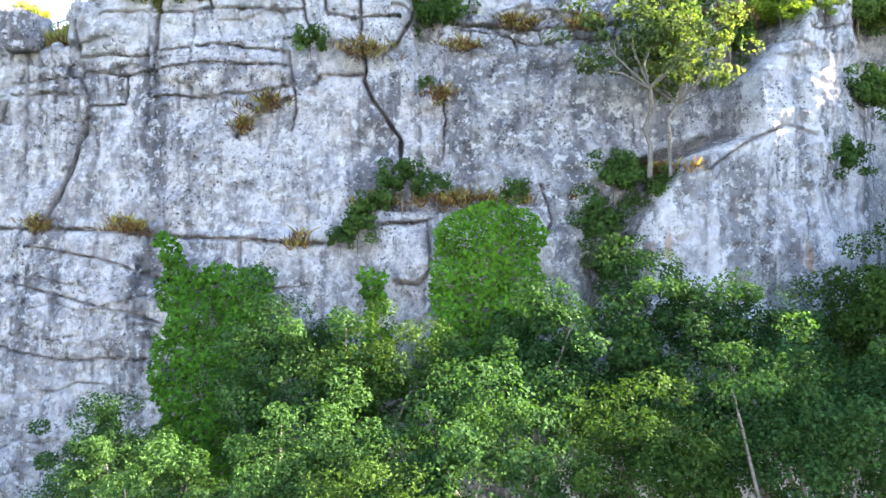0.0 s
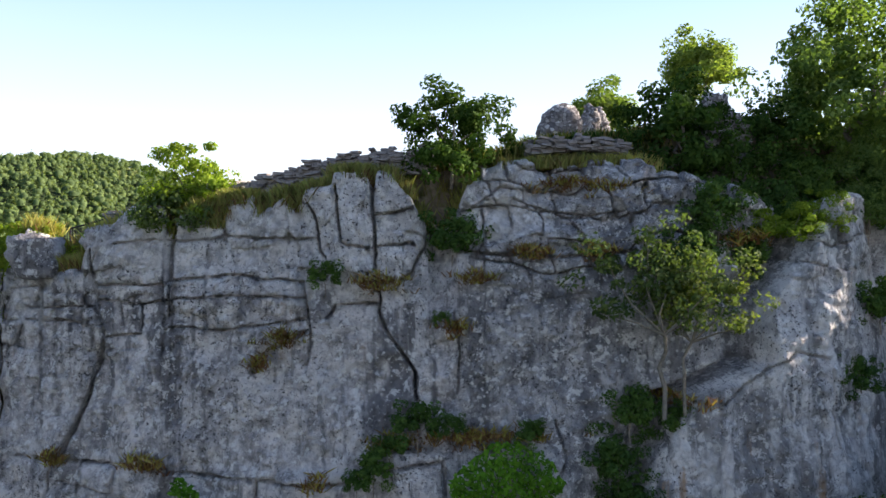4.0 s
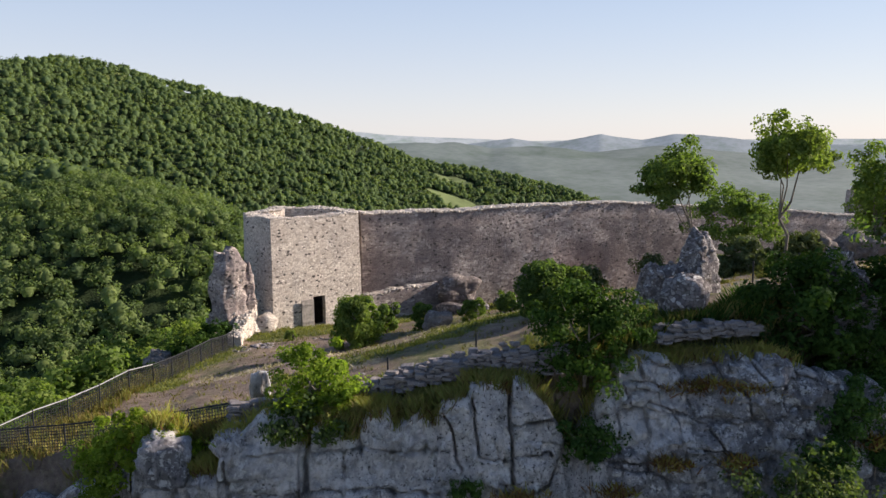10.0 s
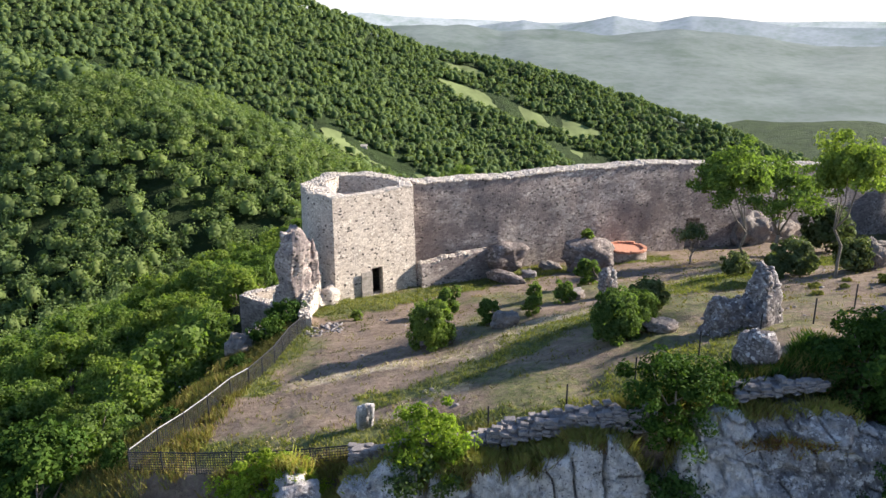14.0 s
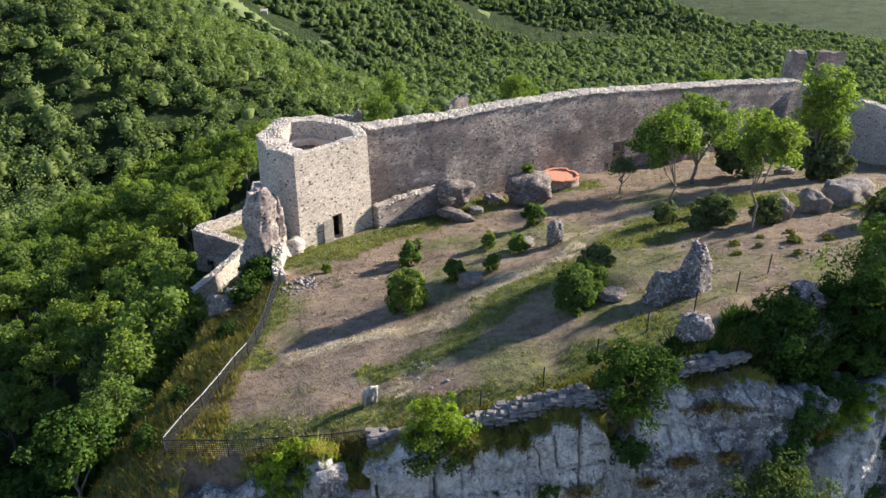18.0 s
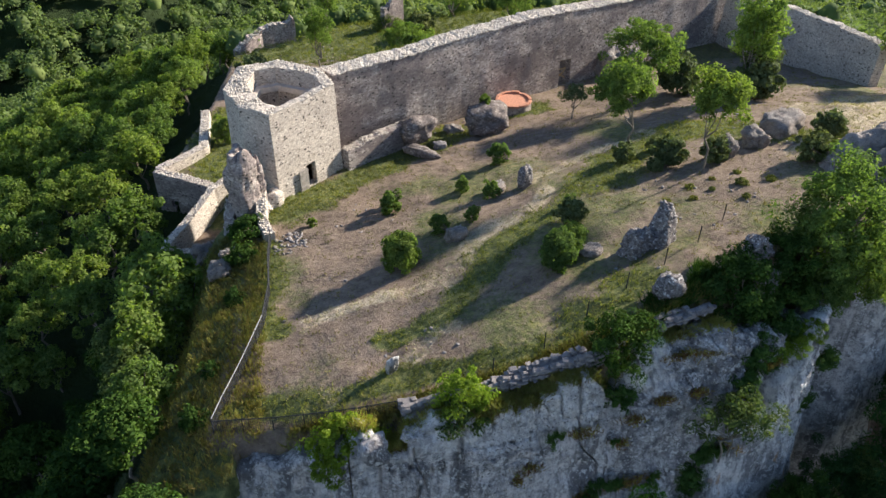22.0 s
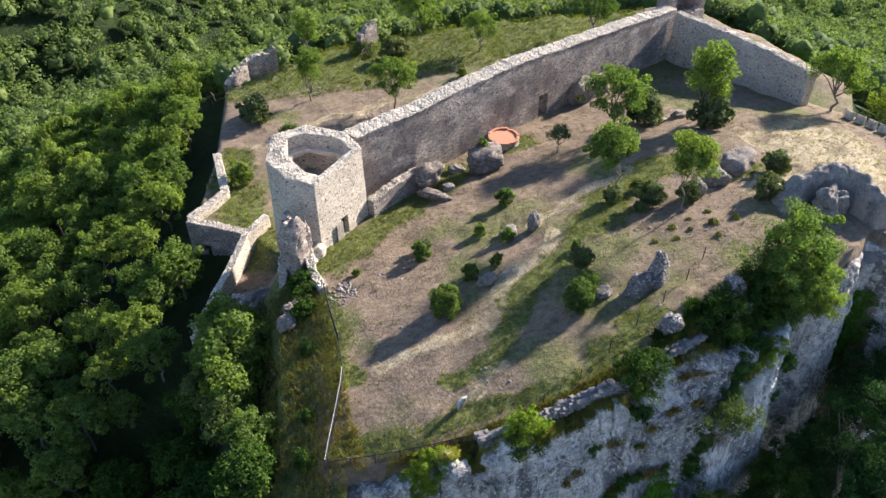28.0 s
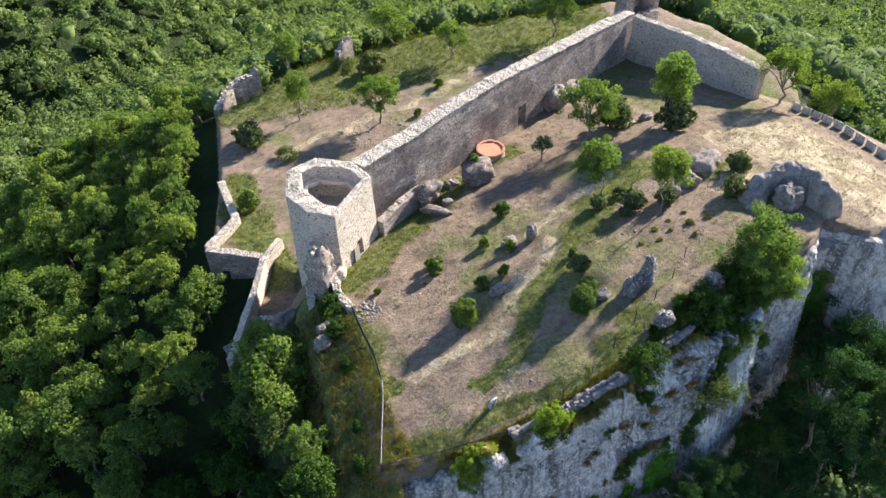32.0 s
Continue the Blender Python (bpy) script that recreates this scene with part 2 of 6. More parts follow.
def ground_material(name="dry_ground"):
    """Bare trampled earth, straw on the paths and greener grass; the cover attribute says where each grows."""
    k = Nodes(name, 0.97)
    at = k.t.nodes.new("ShaderNodeAttribute")
    at.attribute_name = "cover"
    sep = k.t.nodes.new("ShaderNodeSeparateColor")
    k.link(at.outputs["Color"], sep.inputs[0])
    fleck = k.noise(2.6, 7, 0.8)
    earth = k.ramp(k.noise(1.1, 8, 0.75, k.scaled(1.0, 1.5, 1.0)), (0.34, (0.095, 0.068, 0.05)), (0.5, (0.175, 0.128, 0.1)), (0.68, (0.265, 0.2, 0.158)))
    dry = k.ramp(k.noise(4.0, 5, 0.75), (0.47, 0.0), (0.62, 1.0))
    c = k.mix(k.mix(1.0, dry, 0.35, "MULTIPLY"), earth, (0.33, 0.27, 0.17))
    green = k.ramp(k.noise(2.2, 6, 0.75), (0.36, (0.035, 0.052, 0.014)), (0.5, (0.085, 0.11, 0.03)), (0.64, (0.19, 0.19, 0.06)))
    edge = k.ramp(k.mix(0.5, sep.outputs[1], fleck), (0.4, 0.0), (0.56, 1.0))
    c = k.mix(k.mix(1.0, edge, 0.88, "MULTIPLY"), c, green)
    straw = k.ramp(k.noise(5.0, 6, 0.8), (0.36, (0.22, 0.17, 0.12)), (0.5, (0.42, 0.345, 0.245)), (0.66, (0.6, 0.52, 0.39)))
    edge = k.ramp(k.mix(0.5, sep.outputs[0], fleck), (0.45, 0.0), (0.6, 1.0))
    worn = k.ramp(k.noise(0.38, 4, 0.65), (0.4, 0.15), (0.58, 0.95))
    c = k.mix(k.mix(1.0, edge, worn, "MULTIPLY"), c, straw)
    n = k.bump(k.noise(3, 6, 0.65), 0.8, 0.16)
    return k.done(c, k.bump(k.noise(22, 4, 0.8), 0.55, 0.04, n))


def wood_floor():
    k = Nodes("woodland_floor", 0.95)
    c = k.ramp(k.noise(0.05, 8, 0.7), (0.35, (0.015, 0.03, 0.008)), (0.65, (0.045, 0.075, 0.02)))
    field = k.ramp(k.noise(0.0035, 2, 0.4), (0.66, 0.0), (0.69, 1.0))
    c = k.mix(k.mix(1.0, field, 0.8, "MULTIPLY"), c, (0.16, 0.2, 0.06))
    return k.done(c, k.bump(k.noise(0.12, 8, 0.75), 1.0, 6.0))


LIMESTONE = limestone("limestone", (0.68, 0.63, 0.61), (0.27, 0.25, 0.255), 1.0)
DARK_LIMESTONE = limestone("dark_limestone", (0.48, 0.455, 0.455), (0.17, 0.165, 0.175), 0.8, 0.2)
CREST_LIMESTONE = limestone("crest_limestone", (0.74, 0.7, 0.685), (0.38, 0.365, 0.37), 0.35, 0.1)
PALE_LIMESTONE = limestone("pale_limestone", (0.78, 0.745, 0.73), (0.5, 0.475, 0.48), 0.9, 0.8)
BOULDER = rough_stone("boulder_stone", (0.25, 0.225, 0.21))
FALLEN = rubble("fallen_masonry", ((0.1, 0.085, 0.08), (0.19, 0.16, 0.145), (0.28, 0.24, 0.22), (0.42, 0.38, 0.35)), 4.5, (0.13, 0.11, 0.1), 1.3, 0.4)
CRAG_STONE = rough_stone("crag_stone", (0.27, 0.245, 0.235))
TOWER_STONE = rubble("tower_stone", ((0.42, 0.36, 0.3), (0.64, 0.56, 0.48), (0.74, 0.66, 0.57), (0.84, 0.77, 0.68)), 5.4, (0.48, 0.42, 0.36), dirt=0.22)
WALL_STONE = rubble("wall_stone", ((0.2, 0.16, 0.155), (0.42, 0.35, 0.32), (0.55, 0.47, 0.42), (0.74, 0.66, 0.59)), 4.6, (0.4, 0.34, 0.3), dirt=0.72)
CONGLOMERATE = rubble("conglomerate", ((0.12, 0.11, 0.115), (0.22, 0.2, 0.2), (0.36, 0.34, 0.33), (0.6, 0.58, 0.56)), 7.5, (0.1, 0.092, 0.095), 1.1, 0.35)
CAP_STONE = plain("cap_stone", (0.5, 0.445, 0.385), 0.93, 0, 0.4, 3.0)
DRY_STONE = plain("dry_stone", (0.21, 0.19, 0.185), 0.93, 0, 0.55, 7.0)
GROUND, FLOOR = ground_material(), wood_floor()
LEAF_MID = foliage("leaf_mid", (0.04, 0.085, 0.026), (0.068, 0.13, 0.036), (0.105, 0.18, 0.05), 0.3)
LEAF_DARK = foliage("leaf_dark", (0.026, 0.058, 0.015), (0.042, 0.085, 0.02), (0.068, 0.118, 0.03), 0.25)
LEAF_WOOD = foliage("leaf_wood", (0.1, 0.155, 0.05), (0.15, 0.215, 0.07), (0.205, 0.275, 0.095), 0.5)
LEAF_BRIGHT = foliage("leaf_bright", (0.12, 0.19, 0.03), (0.19, 0.27, 0.045), (0.27, 0.34, 0.07), 0.5)
# shade at the cliff foot painted into the leaves: darker and bluer green
LEAF_FOOT_SHADED = foliage("leaf_foot_shaded", (0.026, 0.064, 0.026), (0.04, 0.094, 0.034), (0.06, 0.125, 0.044), 0.3)
LEAF_LIGHT = foliage("leaf_light", (0.07, 0.105, 0.04), (0.1, 0.14, 0.055), (0.145, 0.185, 0.075), 0.35)
LEAF_OLIVE = foliage("leaf_olive", (0.09, 0.11, 0.05), (0.13, 0.16, 0.08), (0.18, 0.21, 0.12), 0.25)
IVY_LEAF = foliage("ivy_leaf", (0.035, 0.1, 0.012), (0.065, 0.17, 0.018), (0.1, 0.23, 0.03), 0.2)
# haze over the far woods mixed into the leaf colour: paler, less saturated
FAR_LEAF_HAZED = foliage("far_leaf_hazed", (0.105, 0.152, 0.072), (0.125, 0.175, 0.082), (0.145, 0.2, 0.094), 0.38)
STRAW = foliage("straw", (0.2, 0.14, 0.07), (0.3, 0.25, 0.1), (0.27, 0.29, 0.09), 0.3)
DULL_GRASS = foliage("dull_grass", (0.14, 0.1, 0.055), (0.2, 0.175, 0.075), (0.16, 0.18, 0.065), 0.3)
CREST_STRAW = foliage("crest_straw", (0.25, 0.19, 0.09), (0.36, 0.32, 0.13), (0.26, 0.3, 0.1), 0.4)
GRASS = foliage("green_grass", (0.1, 0.12, 0.04), (0.17, 0.185, 0.06), (0.27, 0.255, 0.1), 0.35)
PALE_STRAW = foliage("pale_straw", (0.28, 0.235, 0.18), (0.38, 0.33, 0.255), (0.46, 0.4, 0.32), 0.25)
RUSTY = foliage("dead_stems", (0.1, 0.045, 0.03), (0.16, 0.08, 0.05), (0.22, 0.14, 0.07), 0.2)
BARK = plain("bark", (0.2, 0.17, 0.14), 0.95, 0, 0.4, 9)
PALE_BARK = plain("pale_bark", (0.16, 0.14, 0.115), 0.9, 0, 0.3, 9)
DOOR_WOOD = plain("door_wood", (0.3, 0.27, 0.24), 0.8, 0, 0.3, 5)
STEEL = plain("fence_steel", (0.028, 0.03, 0.034), 0.75, 0.0, 0.2, 3)
PALE_STEEL = plain("galvanised_steel", (0.3, 0.3, 0.3), 0.6, 0.4, 0.15, 3)
BRICK = plain("terracotta_brick", (0.5, 0.24, 0.16), 0.9, 0, 0.25, 7)
TIMBER = plain("pale_timber", (0.5, 0.34, 0.16), 0.8, 0, 0.2, 7)
PLASTER = plain("inner_plaster", (0.6, 0.52, 0.45), 0.92, 0, 0.18, 1.2)


# ---- mesh helpers ----
def nmesh(name, verts, faces, material, smooth=False):
    verts, faces = np.asarray(verts, np.float32), np.asarray(faces, np.int32)
    me = bpy.data.meshes.new(name)
    me.vertices.add(len(verts))
    me.vertices.foreach_set("co", verts.ravel())
    k = faces.shape[1]
    me.loops.add(faces.size)
    me.loops.foreach_set("vertex_index", faces.ravel())
    me.polygons.add(len(faces))
    me.polygons.foreach_set("loop_start", np.arange(0, faces.size, k, dtype=np.int32))
    me.update(calc_edges=True)
    if smooth:
        me.polygons.foreach_set("use_smooth", np.ones(len(faces), bool))
    me.materials.append(material)
    return me


def part(name, bm, material, parent, label=""):
    """Links a bmesh, or a finished mesh, as one mesh object under a thing or a part."""
    if isinstance(bm, bmesh.types.BMesh):
        me = bpy.data.meshes.new(name)
        bm.to_mesh(me)
        bm.free()
        me.materials.append(material)
    else:
        me = bm
    ob = new(name, me)
    ob.parent = parent
    if label:
        ob["label"] = label
    return ob


def thing(name, label, category, group="", at=(0, 0, 0), kind=""):
    ob = new(name)
    ob.location = at
    return tagged(ob, label, category, group, kind)


def vnoise(p, seed=0):
    """Value noise of points (n, 3), from -1 to 1."""
    p = np.asarray(p, float)
    i = np.floor(p).astype(np.int64)
    f = p - i
    f = f * f * (3 - 2 * f)
    out = np.zeros(len(p))
    for dx in (0, 1):
        for dy in (0, 1):
            for dz in (0, 1):
                h = (i[:, 0] + dx) * 374761393 + (i[:, 1] + dy) * 668265263 + (i[:, 2] + dz) * 2147483647 + seed * 144665
                h = (h ^ (h >> 13)) * 1274126177
                h = (h ^ (h >> 16)) & 0xFFFF
                w = (f[:, 0] if dx else 1 - f[:, 0]) * (f[:, 1] if dy else 1 - f[:, 1]) * (f[:, 2] if dz else 1 - f[:, 2])
                out += w * (h / 32767.5 - 1)
    return out


def fbm(p, scale, octaves=4, seed=0, gain=0.5):
    p = np.asarray(p, float)
    out, amp = np.zeros(len(p)), 1.0
    for o in range(octaves):
        out += amp * vnoise(p * scale, seed + o)
        scale, amp = scale * 2.03, amp * gain
    return out


def grid_faces(nu, nv):
    """Quads of a grid of nv rows with nu points each."""
    j, i = np.meshgrid(np.arange(nv - 1), np.arange(nu - 1), indexing="ij")
    a = (j * nu + i).ravel()
    return np.stack([a, a + 1, a + nu + 1, a + nu], 1)


def scaled_pose(x, y, z, turn=0.0, size=1.0, lean=0.0):
    s = size if isinstance(size, tuple) else (size, size, size)
    return Matrix.LocRotScale((x, y, z), Euler((radians(lean), 0, radians(turn))), s)


# ---- the lie of the land ----
EDGE = [(-16.9, 30.6), (-12, 28.9), (-8, 27.5), (-2, 26.8), (4, 26.7), (9, 28.1), (14, 29.3), (18, 30.6), (21.5, 32.6), (24, 29.6), (28, 30.2), (30.3, 31.6), (32.6, 28.2), (38, 28.2), (48, 29.5), (50, 52), (49, 66), (46, 80), (20, 70.8), (-5, 61.6), (-10.5, 56), (-13, 52), (-14, 42)]
TERRACE = [(-21, 73.2), (-16.5, 86), (-12, 104), (4, 112), (30, 112), (70, 104), (72, 70), (56, 52), (50, 52), (46, 81), (20, 71.5), (-5, 62), (-14, 64), (-15.5, 68)]
YARD = [(-21, 60.5), (-15, 56.5), (-13, 58), (-13, 66), (-16, 68)]


def outside(px, py, poly):
    """Distance outside a polygon (0 within) and the nearest point of its edge."""
    n = len(poly)
    best = np.full(px.shape, 1e9)
    nx, ny = np.zeros(px.shape), np.zeros(px.shape)
    odd = np.zeros(px.shape, bool)
    for k in range(n):
        (ax, ay), (bx, by) = poly[k], poly[(k + 1) % n]
        dx, dy = bx - ax, by - ay
        t = np.clip(((px - ax) * dx + (py - ay) * dy) / (dx * dx + dy * dy), 0, 1)
        qx, qy = ax + t * dx, ay + t * dy
        d = np.hypot(px - qx, py - qy)
        near = d < best
        best, nx, ny = np.where(near, d, best), np.where(near, qx, nx), np.where(near, qy, ny)
        odd ^= ((ay > py) != (by > py)) & (px < dx * (py - ay) / (dy if dy else 1e-9) + ax)
    return np.where(odd, 0.0, best), nx, ny


def plateau(x, y):
    u, v = np.asarray(x, float) / 20, (np.asarray(y, float) - 45) / 20
    return 2.55 + 3.19 * u - 4.21 * v + 0.32 * u * u - 2.31 * u * v - 0.38 * v * v - 0.55 * u**3 + 1.24 * u * u * v - 1.25 * u * v * v + 1.54 * v**3


def ridge(x, y, crest, slope):
    """A long hill: points (x, y, z) of its crest, falling off evenly to both sides."""
    out = np.full(x.shape, -1e9)
    for (ax, ay, az), (bx, by, bz) in zip(crest, crest[1:]):
        dx, dy = bx - ax, by - ay
        t = np.clip(((x - ax) * dx + (y - ay) * dy) / (dx * dx + dy * dy), 0, 1)
        d = np.hypot(x - ax - t * dx, y - ay - t * dy)
        out = np.maximum(out, az + t * (bz - az) - slope * d * d / (d + 25))
    return out


HILL = [(-410, 595, 45), (-331, 642, 74), (-314, 706, 86), (-276, 732, 82), (-233, 757, 72), (-186, 781, 54), (-133, 801, 37), (-83, 813, 22), (-60, 819, 14), (-31, 831, 6), (28, 841, -11), (90, 847, -27), (152, 848, -42), (211, 835, -60), (287, 800, -84), (360, 760, -110)]
SPUR = [(-227, 357, 4), (-164, 305, 1), (-119, 278, -3), (-83, 247, -10), (-58, 236, -20), (-40, 222, -34)]


def land(x, y):
    """Height of the ground."""
    x, y = np.atleast_1d(np.asarray(x, float)), np.atleast_1d(np.asarray(y, float))
    d1, ex, ey = outside(x, y, EDGE)
    inside = d1 == 0
    ex, ey = np.where(inside, x, ex), np.where(inside, y, ey)
    bank = 0.42 * np.minimum(d1, 3.2) + 1.7 * np.clip(d1 - 3.2, 0, None)
    fall = np.where((ey < 33) & (ex > -15.5), 9.0 * d1, np.where(ey > 60, 3.0 * d1, bank))
    top = plateau(ex, ey) - fall
    d2, *_ = outside(x, y, TERRACE)
    d3, *_ = outside(x, y, YARD)
    d = np.minimum(np.minimum(d1, d2), d3)
    low = -9.5 - 4.0 * np.clip((34 - y) / 14, 0, 1) - 0.12 * np.clip(d, 0, 40) - 70 * (1 - np.exp(-d / 220)) - 100 * (1 - np.exp(-d / 1100))
    low = low - 8 * np.clip((-17 - x) / 9, 0, 1) * np.clip((58 - y) / 14, 0, 1) * np.clip((x + 90) / 40, 0, 1)
    fold = 14 * np.abs(fbm(np.stack([x, y, 0 * x], 1), 0.006, 3, 21))
    low = np.maximum(low, np.maximum(ridge(x, y, HILL, 0.56) - fold * np.clip((660 - y) / 150, 0, 1.2), ridge(x, y, SPUR, 0.52) - 0.4 * fold * np.clip((240 - y) / 60, 0, 1)))
    r = np.hypot(x, y)
    low = low + 150 * np.clip((r - 1800) / 2800, 0, 1) ** 1.5
    p = np.stack([x, y, 0 * x], 1)
    far = np.clip(d / 60, 0, 1)
    low = low + far * (4 * fbm(p, 0.012, 4, 5) + 5 * np.clip(d / 600, 0, 1) * fbm(p, 0.004, 3, 9))
    z = np.maximum(low, np.maximum(top, np.maximum(-7.0 - 0.03 * np.clip(y - 85, -20, 40) - 1.2 * d2 - 1.6 * np.minimum(d2, 2.6), -8.0 - 1.2 * d3 - 1.6 * np.minimum(d3, 2.6))))
    return z + (0.16 * fbm(p, 0.35, 3, 3) + 0.05 * fbm(p, 1.4, 2, 4)) * np.clip(1 - d / 30, 0.2, 1)


def ground_at(x, y):
    return float(land(x, y)[0])


def stretched(inner0, inner1, step, limit):
    """Coordinates: even steps between the inner limits, growing steps out to the far ones."""
    mid = list(np.arange(inner0, inner1 + step / 2, step))
    s, lo, hi = step, [mid[0]], [mid[-1]]
    while hi[-1] < limit:
        s *= 1.09
        hi.append(hi[-1] + s)
        lo.append(lo[-1] - s)
    return np.array(lo[:0:-1] + mid + hi[1:])


gx, gy = stretched(-24, 52, 0.42, 4700), stretched(23, 92, 0.42, 4700)
gy = gy[gy > -1500]
X, Y = np.meshgrid(gx, gy)
Z = land(X.ravel(), Y.ravel())
me = nmesh("ground", np.stack([X.ravel(), Y.ravel(), Z], 1), grid_faces(len(gx), len(gy)), GROUND, True)
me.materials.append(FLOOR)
# where straw lies (paths, the eastern slope) and where grass stays green: lines (half width, points)
# the courtyard straw lines also paint in sunlit streaks with their pale colour
STRAW_LINES = [(0.75, (-11.5, 37.0), (-8.3, 37.2), (-5.3, 37.1), (-2.4, 37.3), (1.3, 40.2), (4.7, 42.6), (8.2, 45.1)), (0.5, (-5.7, 31.8), (-4.1, 32.0), (-2.4, 32.0)), (0.7, (-10.9, 30.8), (-9.7, 30.2)),
               (4.5, (40, 48), (39.5, 43.9), (38, 36), (40, 30)), (1.6, (27, 40), (32.5, 43), (35, 49)), (0.6, (8, 47), (14, 49.5), (20, 52)), (0.8, (-11, 86), (-2, 90), (8, 91), (20, 92), (30, 96))]
# second line: greener grass with the trees' shadow strip painted in
GREEN_LINES = [(2.0, (-11.1, 52.7), (-7.6, 55.0), (-3.2, 57.8), (1.3, 59.6), (6.2, 61.9)), (1.0, (-6.2, 33.6), (-3.7, 33.7), (0.7, 37.4), (4.5, 40.3), (8.8, 43.4), (12.4, 45.5)), (2.2, (11.9, 44.5), (19.4, 49.6), (24.6, 49.7), (28.0, 43.9)),
               (1.2, (9.2, 64.2), (16.0, 65.1)), (0.9, (-16, 31.6), (-13.0, 30.4), (-8.5, 30.3), (-4.8, 29.5), (1.7, 29.0)), (1.5, (4.1, 29.6), (6.7, 30.3), (9.3, 31.2)), (1.0, (-12.2, 48), (-13.4, 38)),
               (9.0, (-6, 108), (8, 106), (30, 106), (50, 103)), (2.5, (-15, 66), (-16, 78), (-14, 84)), (6.0, (58, 60), (58, 90))]


def cover(x, y, lines, seed):
    """0 to 1: how much of a cover grows at (x, y)."""
    out = np.zeros(x.shape)
    p = np.stack([x, y, 0 * x], 1)
    wx, wy = x + 0.9 * fbm(p, 0.35, 3, seed), y + 0.9 * fbm(p, 0.35, 3, seed + 5)
    for half, *pts in lines:
        for (ax, ay), (bx, by) in zip(pts, pts[1:]):
            dx, dy = bx - ax, by - ay
            t = np.clip(((wx - ax) * dx + (wy - ay) * dy) / (dx * dx + dy * dy), 0, 1)
            out = np.maximum(out, np.clip(1.5 - np.hypot(wx - ax - t * dx, wy - ay - t * dy) / half, 0, 1))
    return out


F = grid_faces(len(gx), len(gy))
cx, cy = X.ravel()[F].mean(1), Y.ravel()[F].mean(1)
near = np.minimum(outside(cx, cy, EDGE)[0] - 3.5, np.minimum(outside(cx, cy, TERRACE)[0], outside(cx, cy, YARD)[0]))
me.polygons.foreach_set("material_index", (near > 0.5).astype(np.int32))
vx, vy = X.ravel(), Y.ravel()
slope = np.clip(outside(vx, vy, EDGE)[0] / 0.8, 0, 1) * (vx < 0) * (vy < 56)
rgba = np.stack([np.clip(cover(vx, vy, STRAW_LINES, 61) + 0.12, 0, 1), np.clip(np.maximum(0.85 * cover(vx, vy, GREEN_LINES, 67), 0.7 * slope), 0, 1), 0 * vx, 0 * vx + 1], 1)
rgba[:, 1] = np.maximum(rgba[:, 1], np.clip(0.24 + 0.45 * fbm(np.stack([vx, vy, 0 * vx], 1), 0.16, 3, 71), 0, 0.55))
me.color_attributes.new("cover", "FLOAT_COLOR", "POINT").data.foreach_set("color", rgba.astype(np.float32).ravel())
tagged(new("ground", me), "dry trampled grass plateau falling to wooded slopes", "ground", kind="structure")

# ---- the cliff ----
TOPX = [-20, -16, -12, -9.9, -9.7, -9.2, -8.6, -8.4, -8.1, -7.0, -6.9, -6.5, -5.5, -4.4, -4.3, -4.1, -4.0, -3.0, -2.85, -2.7, -2.3, -1.5, -1.3, -1.2, -0.45, -0.3, -0.1, 0.18, 1.0, 1.1, 2.1, 2.3, 2.45, 2.9, 3.55, 4.05, 4.4, 4.9, 5.4, 7, 11, 13, 14.6, 16, 19, 23, 28, 36, 50]
TOPZ = [-1.5, -0.3, 1.4, 2.3, 3.3, 3.75, 3.5, 2.3, 2.2, 2.4, 3.0, 3.65, 4.35, 4.25, 3.5, 3.5, 4.1, 4.45, 3.8, 3.85, 4.6, 4.62, 4.15, 4.2, 4.8, 4.3, 4.35, 4.85, 5.0, 5.42, 5.45, 4.9, 5.4, 5.45, 4.7, 3.7, 3.1, 3.7, 5.0, 5.8, 5.9, 5.4, 4.8, 4.4, 4.6, 5.8, 6.9, 6.9, 3.9]
BEDS = [  # half width, then points (x, z) of the bedding joints
    (0.1, (-9.3, -3.5), (-5.7, -3.6), (-3.7, -3.8), (-1.6, -3.9), (1.9, -4.1)),
    (0.085, (-6.65, 2.01), (-5.14, 1.98), (-4.12, 2.07), (-3.1, 2.22), (-1.89, 2.31), (-0.81, 2.13), (0.16, 2.07)),
    (0.06, (-5.99, 3.33), (-4.18, 3.45), (-3.82, 3.39), (-2.37, 3.51), (-1.41, 3.43), (0.52, 3.45)),
    (0.06, (2.39, 3.21), (3.65, 3.27)),
    (0.055, (-4.18, 1.52), (-3.1, 1.58), (-1.89, 1.64), (0.16, 1.58)),
    (0.05, (-4.18, 0.68), (-2.85, 0.56), (-1.41, 0.68), (0.4, 0.92)),
    (0.08, (0.88, 0.92), (1.12, 1.34), (2.45, 1.34)),
    (0.06, (-9.12, 2.31), (-6.71, 2.37)),
    (0.06, (-9.12, 1.26), (-6.71, 1.28)),
    (0.05, (-9.12, 0.86), (-6.71, 0.8)),
    (0.14, (-1.4, -0.7), (-1.1, -0.2), (-0.7, 0.1), (0.2, 0.5)),
    (0.06, (-8.2, -4.1), (-5.7, -4.5), (-3.4, -5.2)),
    (0.06, (-8.9, -5.2), (-6.6, -5.7), (-3.5, -6.4)),
]
